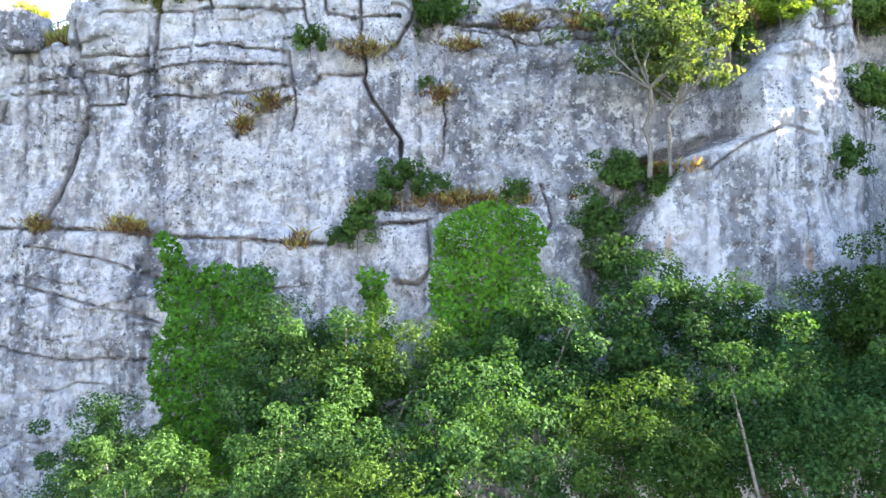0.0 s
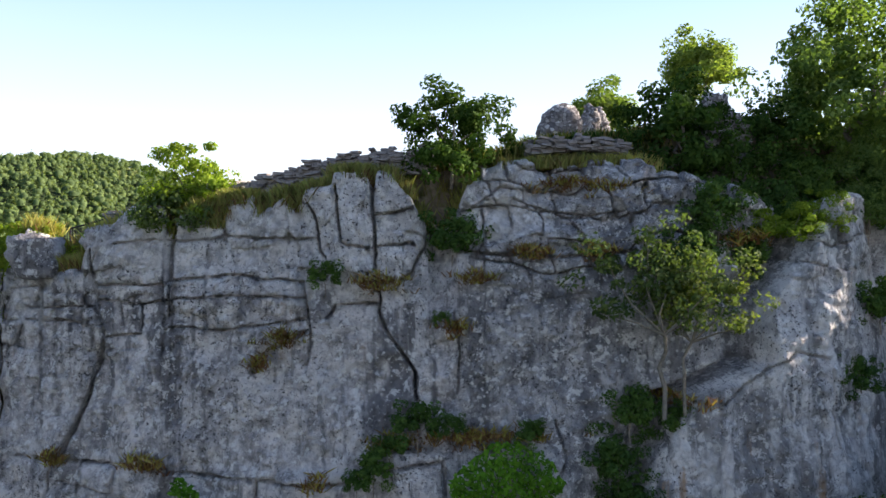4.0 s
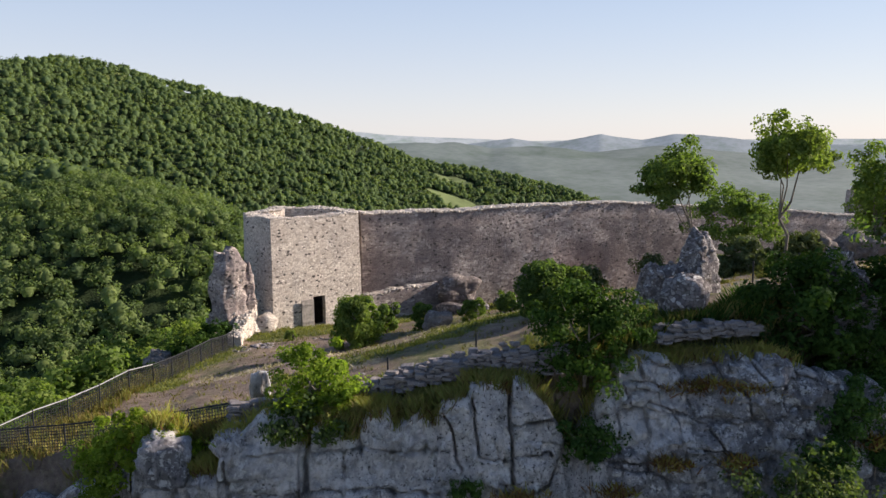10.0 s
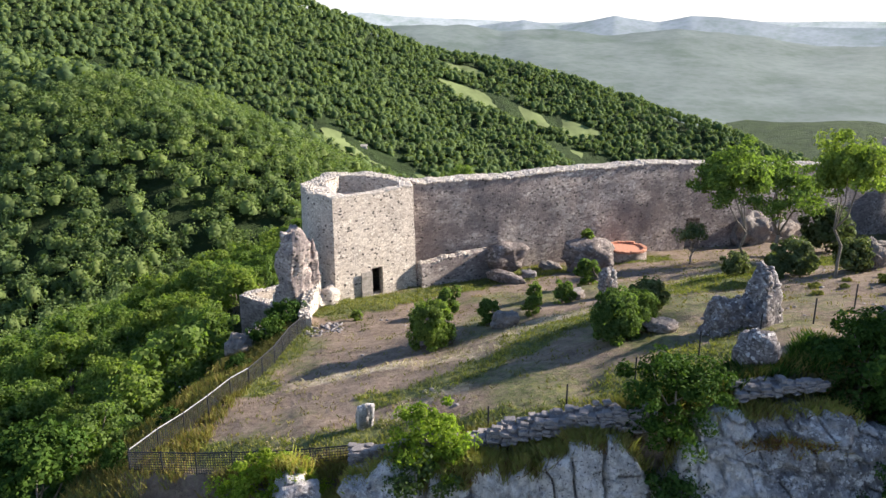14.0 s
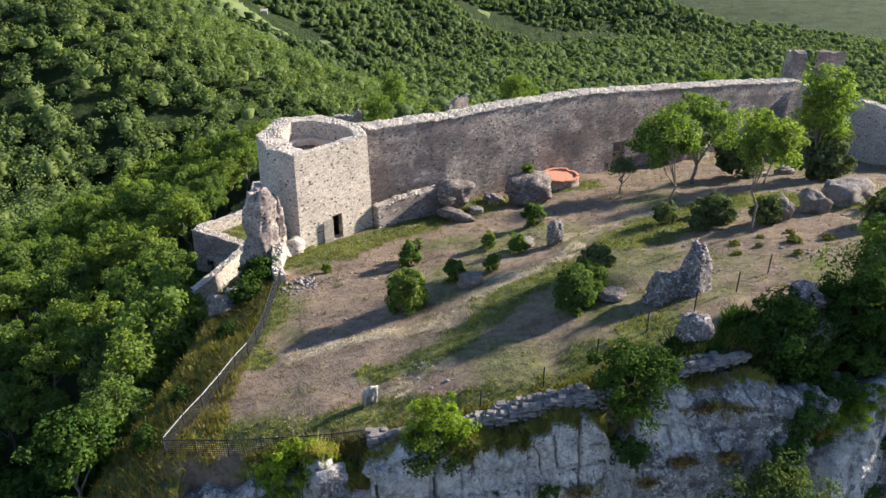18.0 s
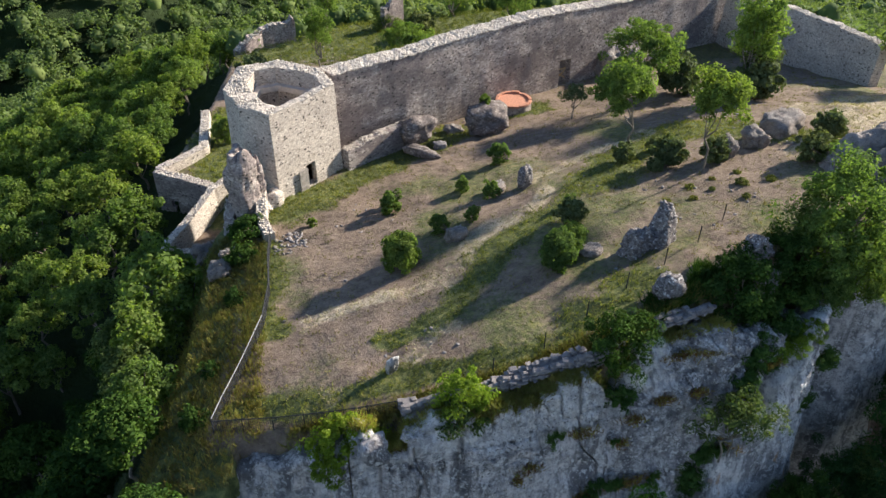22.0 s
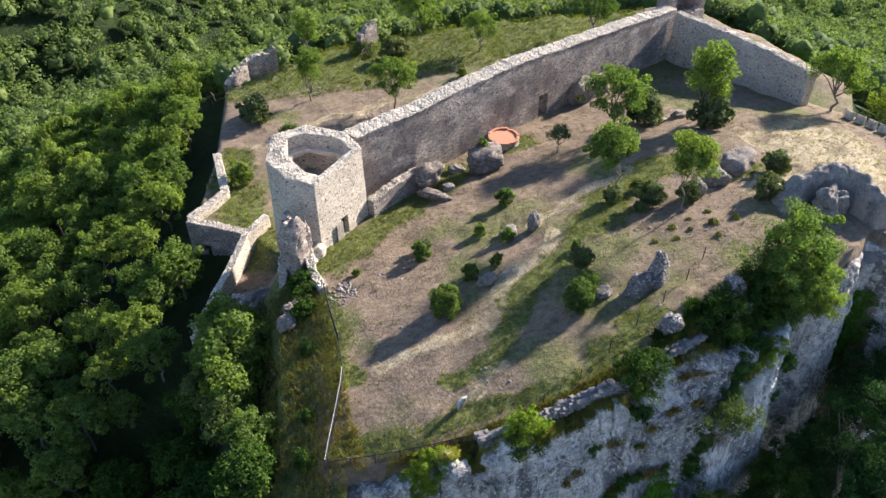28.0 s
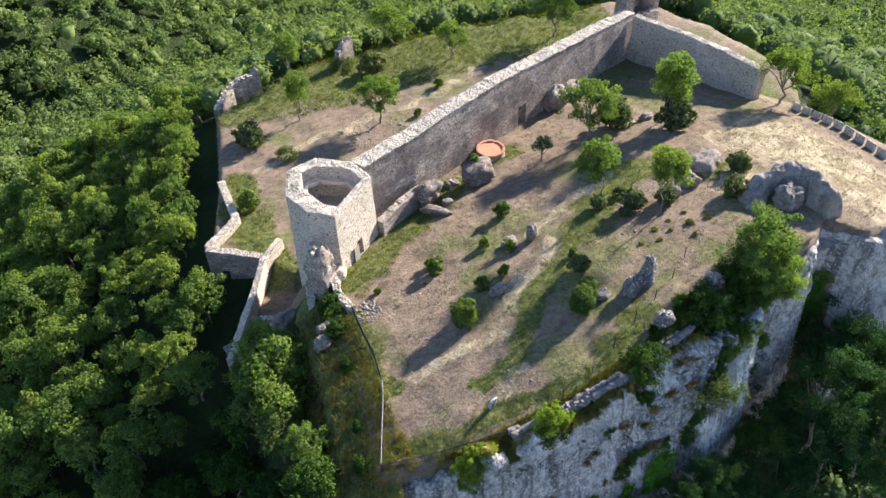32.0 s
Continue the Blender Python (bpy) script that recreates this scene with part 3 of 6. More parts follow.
FISSURES = [
    (0.15, (-3.96, 4.3), (-4.12, 3.21), (-4.18, 2.07)),
    (0.06, (-4.18, 2.07), (-4.2, 0.92)),
    (0.1, (-6.71, 3.09), (-6.65, 2.01), (-6.53, 1.28), (-6.23, 0.44), (-6.29, -0.04)),
    (0.16, (-6.29, -0.04), (-6.59, -1.01), (-7.07, -2.39)),
    (0.15, (-7.1, -2.4), (-7.4, -2.9), (-7.6, -3.5)),
    (0.06, (-2.55, 4.48), (-2.37, 3.33)),
    (0.07, (0.28, 4.54), (0.52, 3.93), (0.64, 3.09), (0.82, 2.79)),
    (0.08, (1.12, 5.14), (1.24, 4.17), (1.3, 3.33), (1.48, 3.21), (2.33, 3.15)),
    (0.11, (2.33, 5.32), (2.27, 4.42), (2.39, 3.69), (2.39, 2.73), (2.51, 2.01), (2.57, 1.04), (2.81, 0.44), (3.17, -0.04), (3.65, -0.77), (3.71, -1.61)),
]
JOINTS = [
    (0.07, (2.21, 4.17), (2.93, 4.23), (3.65, 4.42), (3.87, 4.3), (4.07, 3.69), (4.01, 3.09), (3.53, 2.31), (3.17, 2.01)),
    (0.06, (-6.53, 1.52), (-5.14, 1.34), (-4.18, 1.52)),
    (0.07, (-5.75, 1.52), (-5.69, 0.68)),
    (0.07, (-5.08, 1.34), (-5.08, 0.44), (-6.11, 0.32)),
    (0.06, (-7.55, 1.89), (-7.49, 1.28)),
    (0.05, (-8.4, 1.89), (-8.76, 1.4)),
    (0.06, (0.16, 2.01), (0.4, 0.44), (0.28, -0.52)),
    (0.12, (3.71, -1.61), (3.68, -2.21)),
    (0.12, (3.7, -0.9), (3.7, -1.9)),
    (0.07, (-5.7, -3.6), (-5.8, -4.6)),
    (0.07, (-1.2, -3.9), (-1.1, -5.6), (-1.2, -7.0)),
    (0.06, (-7.9, -3.5), (-8.0, -5.2)),
    (0.06, (-9.2, -7.2), (-6.5, -7.6), (-3.6, -7.5)),
]
BUTTRESS = [
    (0.1, (3.1, -3.5), (4.5, -3.4), (4.6, -4.8), (4.3, -5.3), (3.5, -5.2)),
    (0.06, (4.9, 1.1), (5.1, -0.1), (5.0, -1.4)),
    (0.1, (5.3, 3.0), (8.0, 2.8), (10.8, 3.0)),
    (0.07, (5.4, 4.3), (6.5, 5.1), (8.0, 4.9)),
    (0.055, (12.1, -1.5), (13.0, -1.4), (13.1, -1.9), (14.6, -0.9), (15.9, -0.3), (17.1, -0.6)),
    (0.06, (17.1, -0.9), (17.3, -3.4)),
    (0.07, (6.9, 4.7), (8.7, 4.0), (10.5, 4.3)),
    (0.07, (8.0, -2.3), (8.3, -3.4), (7.6, -4.5)),
]


def buttress_edge(z):
    """Where, at a height, the pale buttress breaks out of the darker face."""
    return np.interp(z, [-15, -7, -5, -4.2, -3.5, -1.5, -1.35, -0.6, 1.4, 2.7, 4, 8], [10.1, 10.3, 10.5, 10.7, 11.0, 12.1, 12.7, 14.6, 14.8, 16.1, 17, 19])


def face_y(x, z):
    """The cliff's plan: how far back its face lies."""
    zz = np.clip(z, -12, 8)
    y = 24.75 + 0.13 * zz + 0.17 * np.clip(-2 - x, 0, 6) + 0.4 * np.clip(-8 - x, 0, 20)
    y = y + 0.2 * np.clip(x - 12, 0, 8) + 0.28 * np.clip(x - 20, 0, 60) + 0.3 * np.clip(zz - 2.6, 0, 9) * np.clip((x - 4.6) / 1.5, 0, 1) * np.clip((15 - x) / 2, 0, 1)
    past = x - buttress_edge(z)
    y = y - 0.55 * np.clip(past / 0.5, 0, 1) * np.clip((19 - x) / 2, 0, 1) + 1.3 * np.exp(-(((past + 0.5) / 0.6) ** 2)) * np.clip((z + 9) / 3, 0, 1)
    y = y - 3.4 * np.clip((x - 30.8) / 1.6, 0, 1) - 0.3 * np.clip(x - 32.4, 0, 60) + 1.2 * np.exp(-(((x - 29.4) / 1.2) ** 2))
    y = y + 1.1 * np.exp(-(((x - 4.45) / 0.4) ** 2)) * np.clip((z - 0.3) / 2.5, 0, 1)
    y = y + 0.5 * np.exp(-(((x - 3.9) / 0.45) ** 2)) * np.clip((-5.0 - z) / 0.8, 0, 1)
    y = y - 0.45 * np.clip((-2.9 - z) / 0.25, 0, 1) * np.clip((x - 2.5) / 0.6, 0, 1) * np.clip((8.6 - x) / 0.6, 0, 1)
    y = y - 0.12 * np.clip((-3.6 - z) / 0.2, 0, 1) * np.clip((3 - x) / 1.0, 0, 1)
    return y + 2.6 * np.exp(-(((x - 21.5) / 1.7) ** 2))


def seams(x, z, rows, depth):
    """Depth of the joints carved at points (x, z)."""
    out = np.zeros(x.shape)
    wob = 0.035 * fbm(np.stack([x, z, 0 * x], 1), 1.7, 4, 31, 0.6)
    x, z = x + wob, z + 0.035 * fbm(np.stack([x, z, 0 * x], 1), 1.7, 4, 37, 0.6)
    for half, *pts in rows:
        half = max(0.04, 0.6 * half)
        for (ax, az), (bx, bz) in zip(pts, pts[1:]):
            dx, dz = bx - ax, bz - az
            t = np.clip(((x - ax) * dx + (z - az) * dz) / (dx * dx + dz * dz + 1e-9), 0, 1)
            d = np.hypot(x - ax - t * dx, z - az - t * dz)
            out = np.maximum(out, depth * (half / 0.1) ** 0.5 * np.clip(2.6 - 2.6 * d / half, 0, 1))
    return out


def cliff_mesh(xs, rows, deep):
    """The rock face as a relief over x and height, with its rounded crest running back under the turf."""
    nx = len(xs)
    calm = np.where((xs > -10) & (xs < 4.2), 0.3, 1.0)
    top = np.interp(xs, TOPX, TOPZ) + 0.22 * calm * fbm(np.stack([xs, 0 * xs, 0 * xs], 1), 1.1, 3, 7) + 0.26 * (calm > 0.5) * vnoise(np.stack([np.floor(xs / 1.15 + 0.3 * np.sin(xs)) * 5.3, 0 * xs, 0 * xs], 1), 9)
    verts = []
    for k in range(rows):
        z = deep + (top - deep) * (k / (rows - 1)) ** 0.9
        verts.append(np.stack([xs, face_y(xs, z), z], 1))
    V = np.concatenate(verts)
    p = V.copy()
    x, z = V[:, 0], V[:, 2]
    # blocks stand proud of one another between the joints
    cell = np.stack([np.floor(x / 1.7 + 0.5 * fbm(p, 0.5, 2, 41)), np.floor(z / 1.15 + 0.5 * fbm(p, 0.6, 2, 43)), 0 * x], 1)
    out = 0.17 * vnoise(cell * 7.3, 5) * np.clip((z + 1) / 3, 0.3, 1)
    out = out + 0.3 * fbm(p, 0.35, 3, 11) + 0.15 * fbm(p * [1, 1, 0.8], 1.3, 4, 13) + 0.085 * fbm(p, 4.5, 3, 17)
    sharp = np.abs(fbm(p * [1.0, 1.0, 0.35], 0.8, 3, 19))
    out = out - 0.05 * np.clip(0.12 - sharp, 0, 1) / 0.12 * (0.4 + 0.6 * (vnoise(p * 0.3, 23) > 0))
    rough_top = np.clip((x - 5) / 1.5, 0, 1) * np.clip((z - 2.8) / 0.8, 0, 1) * np.clip((16 - x) / 2, 0, 1)
    out = out + rough_top * 0.32 * fbm(p * [1, 1, 1.6], 1.1, 3, 51)
    pits = np.clip((x - 4.8) / 1.5, 0, 1) * np.clip((11 - x) / 1.5, 0, 1) * np.clip((z + 2.5) / 1, 0, 1)
    out = out - 0.1 * pits * np.clip(fbm(p, 3.2, 2, 57) - 0.35, 0, 1) * 2.0
    # a net of lesser joints, dense in the broken ground at the ends and on top
    wx, wz = x + 0.5 * fbm(p, 0.5, 3, 81), z + 0.35 * fbm(p, 0.5, 3, 83)
    row = np.floor(wz / 0.85)
    shift = vnoise(np.stack([row * 3.1, 0 * x, 0 * x], 1), 85)
    fu, fv = np.mod(wx / 1.25 + shift, 1), np.mod(wz / 0.85, 1)
    gap = np.minimum(np.minimum(fu, 1 - fu) * 1.25, np.minimum(fv, 1 - fv) * 0.85)
    broken = np.clip((-5.6 - x) / 0.8, 0, 1) * np.clip((z + 0.6) / 0.6, 0, 1) + np.clip((z - 1.9) / 0.5, 0, 1) * 0.8 * (x > 4.6) + np.clip((-4.2 - z) / 0.5, 0, 1) * np.clip((1.5 - x) / 1, 0, 1) * 0.6 + rough_top
    broken = np.clip(broken + 0.25 * (vnoise(p * 0.4, 87) > 0.2), 0, 1) * (vnoise(p * 0.9, 89) > -0.35)
    net = np.where((x > 4.6) & (z > 1.2), 0.34, 0.13) * broken * np.clip(1.4 - gap / 0.028, 0, 1)
    block = np.stack([np.floor(wx / 1.25 + shift), row, 0 * x], 1)
    out = out + broken * 0.13 * vnoise(block * 5.7, 91)
    carve = np.maximum(np.maximum(net, seams(x, z, BEDS, 0.42)), np.maximum(np.maximum(seams(x, z, FISSURES, 0.6), seams(x, z, JOINTS, 0.45)), seams(x, z, BUTTRESS, 0.4)))
    V[:, 1] -= out - carve
    # the crest: rounded, then back under the ground
    last = V[-nx:]
    rims = []
    for back, up in ((0.18, 0.12), (0.45, 0.17), (0.9, 0.1), (1.6, -0.25), (2.6, -1.2)):
        r = last.copy()
        r[:, 1] += back
        r[:, 2] += up + 0.1 * fbm(r, 1.6, 2, 61) * (up > 0)
        rims.append(r)
    return np.concatenate([V, *rims]), grid_faces(nx, rows + len(rims))


cliff = thing("cliff", "pale grey limestone cliff with dark streaks and fissures", "cliff")
V, F = cliff_mesh(np.arange(-10, 12.31, 0.038), 500, -15.0)
def weathered(V, F):
    """A face whose stone changes with its weathering: grey, the dark pitted slab, the pale clean buttress."""
    me = nmesh("rock_face", V, F, LIMESTONE)
    me.materials.append(DARK_LIMESTONE)
    me.materials.append(PALE_LIMESTONE)
    me.materials.append(CREST_LIMESTONE)
    c = V[F].mean(1)
    x, z = c[:, 0] + 0.35 * fbm(c, 1.1, 3, 93), c[:, 2] + 0.35 * fbm(c, 1.1, 3, 95)
    clean = c[:, 0] + 0.12 * fbm(c, 2.0, 2, 97) > buttress_edge(c[:, 2]) + 0.12
    slab = (x > 5.3) & (z > -3.2) & (z < 3.4) | (x > 8.2) & (z > -6)
    me.polygons.foreach_set("material_index", np.where(clean, 2, np.where(slab, 1, np.where(z + 0.8 * fbm(c, 0.6, 3, 99) > 1.7, 3, 0))).astype(np.int32))
    return me


part("rock_face", weathered(V, F), None, cliff)
V, F = cliff_mesh(np.arange(12.2, 19.3, 0.06), 320, -15.0)
part("rock_face", weathered(V, F), None, cliff, "pale clean buttress with rusty stripes")
V, F = cliff_mesh(np.arange(19.2, 50.1, 0.2), 100, -15.0)
part("rock_face", nmesh("rock_face", V, F, LIMESTONE), None, cliff)
V, F = cliff_mesh(np.arange(-20, -9.95, 0.14), 110, -14.0)
part("rock_face", nmesh("rock_face", V, F, LIMESTONE), None, cliff)


# ---- stones and rocks ----
def ball(level):
    bm = bmesh.new()
    bmesh.ops.create_icosphere(bm, subdivisions=level, radius=1)
    v = np.array([tuple(q.co) for q in bm.verts])
    f = np.array([[q.index for q in face.verts] for face in bm.faces])
    bm.free()
    return v, f


BALL = {k: ball(k) for k in (1, 2, 3, 4, 5)}


def rock_mesh(name, size, seed, level=4, rough=0.3, material=None, squareness=0.35):
    v, f = BALL[level]
    v = v.copy()
    box = v / np.abs(v).max(1, keepdims=True)
    v = v * (1 - squareness) + box * squareness
    n = v / np.linalg.norm(v, axis=1, keepdims=True)
    v = v * (1 + rough * fbm(v + seed * 3.7, 0.9, 3, seed) + 0.5 * rough * fbm(v + seed, 2.4, 3, seed + 9))[:, None]
    v = v - n * 0.5 * rough * np.abs(fbm(v + seed, 2.2, 3, seed + 21))[:, None]
    v = v + n * (0.3 * rough * fbm(v + seed, 5.0, 3, seed + 31))[:, None]
    return nmesh(name, v * size, f, material or BOULDER)


def rock(name, x, y, z, size, seed, label, category="rock", turn=0, material=None, level=4, rough=0.3, lean=0, sink=0.3, group=""):
    """A rock whose foot is sunk a little into the ground; z None: on the ground."""
    me = rock_mesh(name, size, seed, level, rough, material)
    base = ground_at(x, y) if z is None else z
    ob = new(name, me)
    ob.matrix_world = scaled_pose(x, y, base + size[2] * (1 - sink), turn, 1.0, lean)
    return tagged(ob, label, category, group)


# ---- masonry ----
def wall_mesh(name, pts, tops, foot, thick, material, step=0.35, rag=0.18, seed=1, holes=()):
    """A wall along a plan line: pts (x, y), tops and foot heights at the points. holes: (from, to, bottom, top) along the line."""
    pts = np.array(pts, float)
    seg = np.r_[0, np.cumsum(np.hypot(*np.diff(pts, axis=0).T))]
    cuts = sorted({round(float(s), 3) for s in np.r_[np.arange(0, seg[-1], step), seg] } | {round(h[k], 3) for h in holes for k in (0, 1)})
    s = np.array(cuts)
    cx, cy = np.interp(s, seg, pts[:, 0]), np.interp(s, seg, pts[:, 1])
    tx, ty = np.gradient(cx, s), np.gradient(cy, s)
    ln = np.hypot(tx, ty)
    nx, ny = ty / ln, -tx / ln
    z1 = np.interp(s, seg, tops) + 0.45 * rag * fbm(np.stack([s, 0 * s, 0 * s + seed], 1), 1.3, 3, seed)
    z0 = np.interp(s, seg, foot)
    rows = 12
    bm = bmesh.new()
    cols = []
    for k in range(len(s)):
        col = []
        for side in (1, -1):
            side_col = []
            for r in range(rows + 1):
                z = z0[k] + (z1[k] - z0[k]) * r / rows
                q = np.array([[cx[k], cy[k], z]])
                off = side * (thick / 2) * (1 + 0.12 * (1 - r / rows)) + 0.035 * float(fbm(q, 0.55, 2, seed + side)[0])
                if r == rows:
                    off *= 0.9
                    z += 0.6 * rag * float(fbm(q * [1, 1, 0], 1.3, 3, seed + 7 + side)[0])
                side_col.append(bm.verts.new((cx[k] + nx[k] * off, cy[k] + ny[k] * off, z)))
            col.append(side_col)
        cols.append(col)

    def open_at(k, r):
        m = (s[k] + s[k + 1]) / 2
        for a, b, lo, hi in holes:
            zc = z0[k] + (z1[k] - z0[k]) * (r + 0.5) / rows
            if a < m < b and lo <= zc <= hi:
                return True
        return False

    for k in range(len(s) - 1):
        a, b = cols[k], cols[k + 1]
        for r in range(rows):
            if open_at(k, r):
                continue
            bm.faces.new((a[0][r], b[0][r], b[0][r + 1], a[0][r + 1]))
            bm.faces.new((b[1][r], a[1][r], a[1][r + 1], b[1][r + 1]))
            for kk, flip in ((k - 1, 0), (k + 1, 1)):
                edge_open = (0 <= kk < len(s) - 1 and open_at(kk, r)) or kk < 0 or kk >= len(s) - 1
                if edge_open:
                    c = b if flip else a
                    q = (c[0][r], c[1][r], c[1][r + 1], c[0][r + 1])
                    bm.faces.new(q if not flip else q[::-1])
            if r + 1 < rows and open_at(k, r + 1):
                bm.faces.new((a[0][r + 1], b[0][r + 1], b[1][r + 1], a[1][r + 1]))
            if r > 0 and open_at(k, r - 1):
                bm.faces.new((a[1][r], b[1][r], b[0][r], a[0][r]))
        if not open_at(k, rows - 1):
            bm.faces.new((a[0][rows], b[0][rows], b[1][rows], a[1][rows]))
    bm.normal_update()
    me = bpy.data.meshes.new(name)
    bm.to_mesh(me)
    bm.free()
    me.materials.append(material)
    return me, (s, cx, cy, z1, nx, ny)


def heap_stones(name, spots, size, seed, material):
    """Many small loose stones joined into one mesh: spots (n, 3)."""
    rng = np.random.default_rng(seed)
    v0, f0 = BALL[1]
    box = v0 / np.abs(v0).max(1, keepdims=True)
    v0 = 0.45 * v0 + 0.55 * box * 0.8
    n = len(spots)
    k = size * rng.uniform(0.55, 1.35, (n, 3)) * [1.25, 1.0, 0.7]
    a = rng.uniform(0, 2 * np.pi, n)
    v = v0[None] * k[:, None] * (1 + 0.16 * rng.standard_normal((n, len(v0), 1)))
    c, s = np.cos(a)[:, None], np.sin(a)[:, None]
    v = np.stack([v[..., 0] * c - v[..., 1] * s, v[..., 0] * s + v[..., 1] * c, v[..., 2]], -1) + np.asarray(spots)[:, None]
    f = f0[None] + (np.arange(n) * len(v0))[:, None, None]
    return nmesh(name, v.reshape(-1, 3), f.reshape(-1, 3), material)


def cap(line, thick, seed, per=26, size=0.13):
    """Spots of the loose stones on a wall's broken top."""
    s, cx, cy, z1, nx, ny = line
    rng = np.random.default_rng(seed)
    n = int((s[-1] - s[0]) * per * thick)
    t = rng.uniform(s[0], s[-1], n)
    w = rng.uniform(-0.47, 0.47, n) * thick
    return np.stack([np.interp(t, s, cx) + np.interp(t, s, nx) * w, np.interp(t, s, cy) + np.interp(t, s, ny) * w, np.interp(t, s, z1) + rng.uniform(-0.05, 0.05, n)], 1)


def masonry_wall(name, label, pts, tops, foot, thick, material=None, seed=1, holes=(), rag=0.18, category="wall", capsize=0.09, per=60):
    ob = thing(name, label, category)
    me, line = wall_mesh("masonry", pts, tops, foot, thick, material or WALL_STONE, 0.4, rag, seed, holes)
    part("masonry", me, None, ob)
    c = part("coping", heap_stones("coping", cap(line, thick, seed, per, capsize), capsize, seed, CAP_STONE), None, ob, "pale loose coping stones")
    c["kind"] = "stuff"
    return ob


def ruin_column(name, label, at, wide, deep, z0, z1, turn, seed, material, ragged=0.5, category="wall", taper=0.22):
    """A standing fragment of masonry: squarish in plan, rough all round, with a jagged top."""
    na, nz = 44, 46
    an = np.arange(na) * 2 * np.pi / na
    c, s = np.cos(an), np.sin(an)
    p = (np.abs(c) ** 6 + np.abs(s) ** 6) ** (-1 / 6)
    ux, uy = wide * c * p, deep * s * p
    tr = radians(turn)
    rows = []
    top = z1 + ragged * fbm(np.stack([1.3 * ux, 1.3 * uy, 0 * ux + seed], 1), 0.9, 3, seed)
    for k in range(nz):
        t = k / (nz - 1)
        z = z0 + (top - z0) * t
        f = 1 + taper * (1 - t)
        q = np.stack([ux * f, uy * f, z], 1)
        grow = 1 + 0.1 * fbm(q + seed, 0.7, 3, seed + 1) + 0.09 * vnoise(np.floor(q * [1.6, 1.6, 2.4] + 0.4 * fbm(q, 1.0, 2, seed + 6)[:, None]) * 3.7, seed + 5) + 0.13 * fbm(q, 2.2, 3, seed + 2) + 0.05 * fbm(q, 6.0, 2, seed + 4) - 0.25 * max(0.0, t - 0.93) / 0.07
        rows.append(np.stack([q[:, 0] * grow, q[:, 1] * grow, z], 1))
    for f in (0.66, 0.33, 0.02):
        r = rows[nz - 1] * [f, f, 1]
        r[:, 2] = top * f + (1 - f) * top.mean() + 0.2 * ragged * fbm(r + seed, 2.2, 2, seed + 3)
        rows.append(r)
    V = np.concatenate(rows)
    V = np.stack([at[0] + V[:, 0] * math.cos(tr) - V[:, 1] * math.sin(tr), at[1] + V[:, 0] * math.sin(tr) + V[:, 1] * math.cos(tr), V[:, 2]], 1)
    m = len(rows)
    F = np.array([(k * na + i, k * na + (i + 1) % na, (k + 1) * na + (i + 1) % na, (k + 1) * na + i) for k in range(m - 1) for i in range(na)])
    ob = thing(name, label, category)
    part("masonry", nmesh("masonry", V, F, material), None, ob)
    rng = np.random.default_rng(seed)
    spots = V[rng.integers(int(0.25 * nz) * na, len(V), int(32 * (wide + deep)))]
    part("edge_stone", heap_stones("edge_stone", spots, 0.12, seed, DRY_STONE if material is CONGLOMERATE else material), None, ob)["kind"] = "stuff"
    return ob


# tower: six-sided, open above, with a doorway in the sunlit side
TOWER = [(-10.5, 54.95), (-4.8, 59.1), (-5.4, 62.5), (-8.8, 65.1), (-12.2, 64.4), (-13.6, 60.6), (-12.6, 57.0)]
tower = thing("tower", "sunlit pale rubble stone tower open to the sky", "tower")


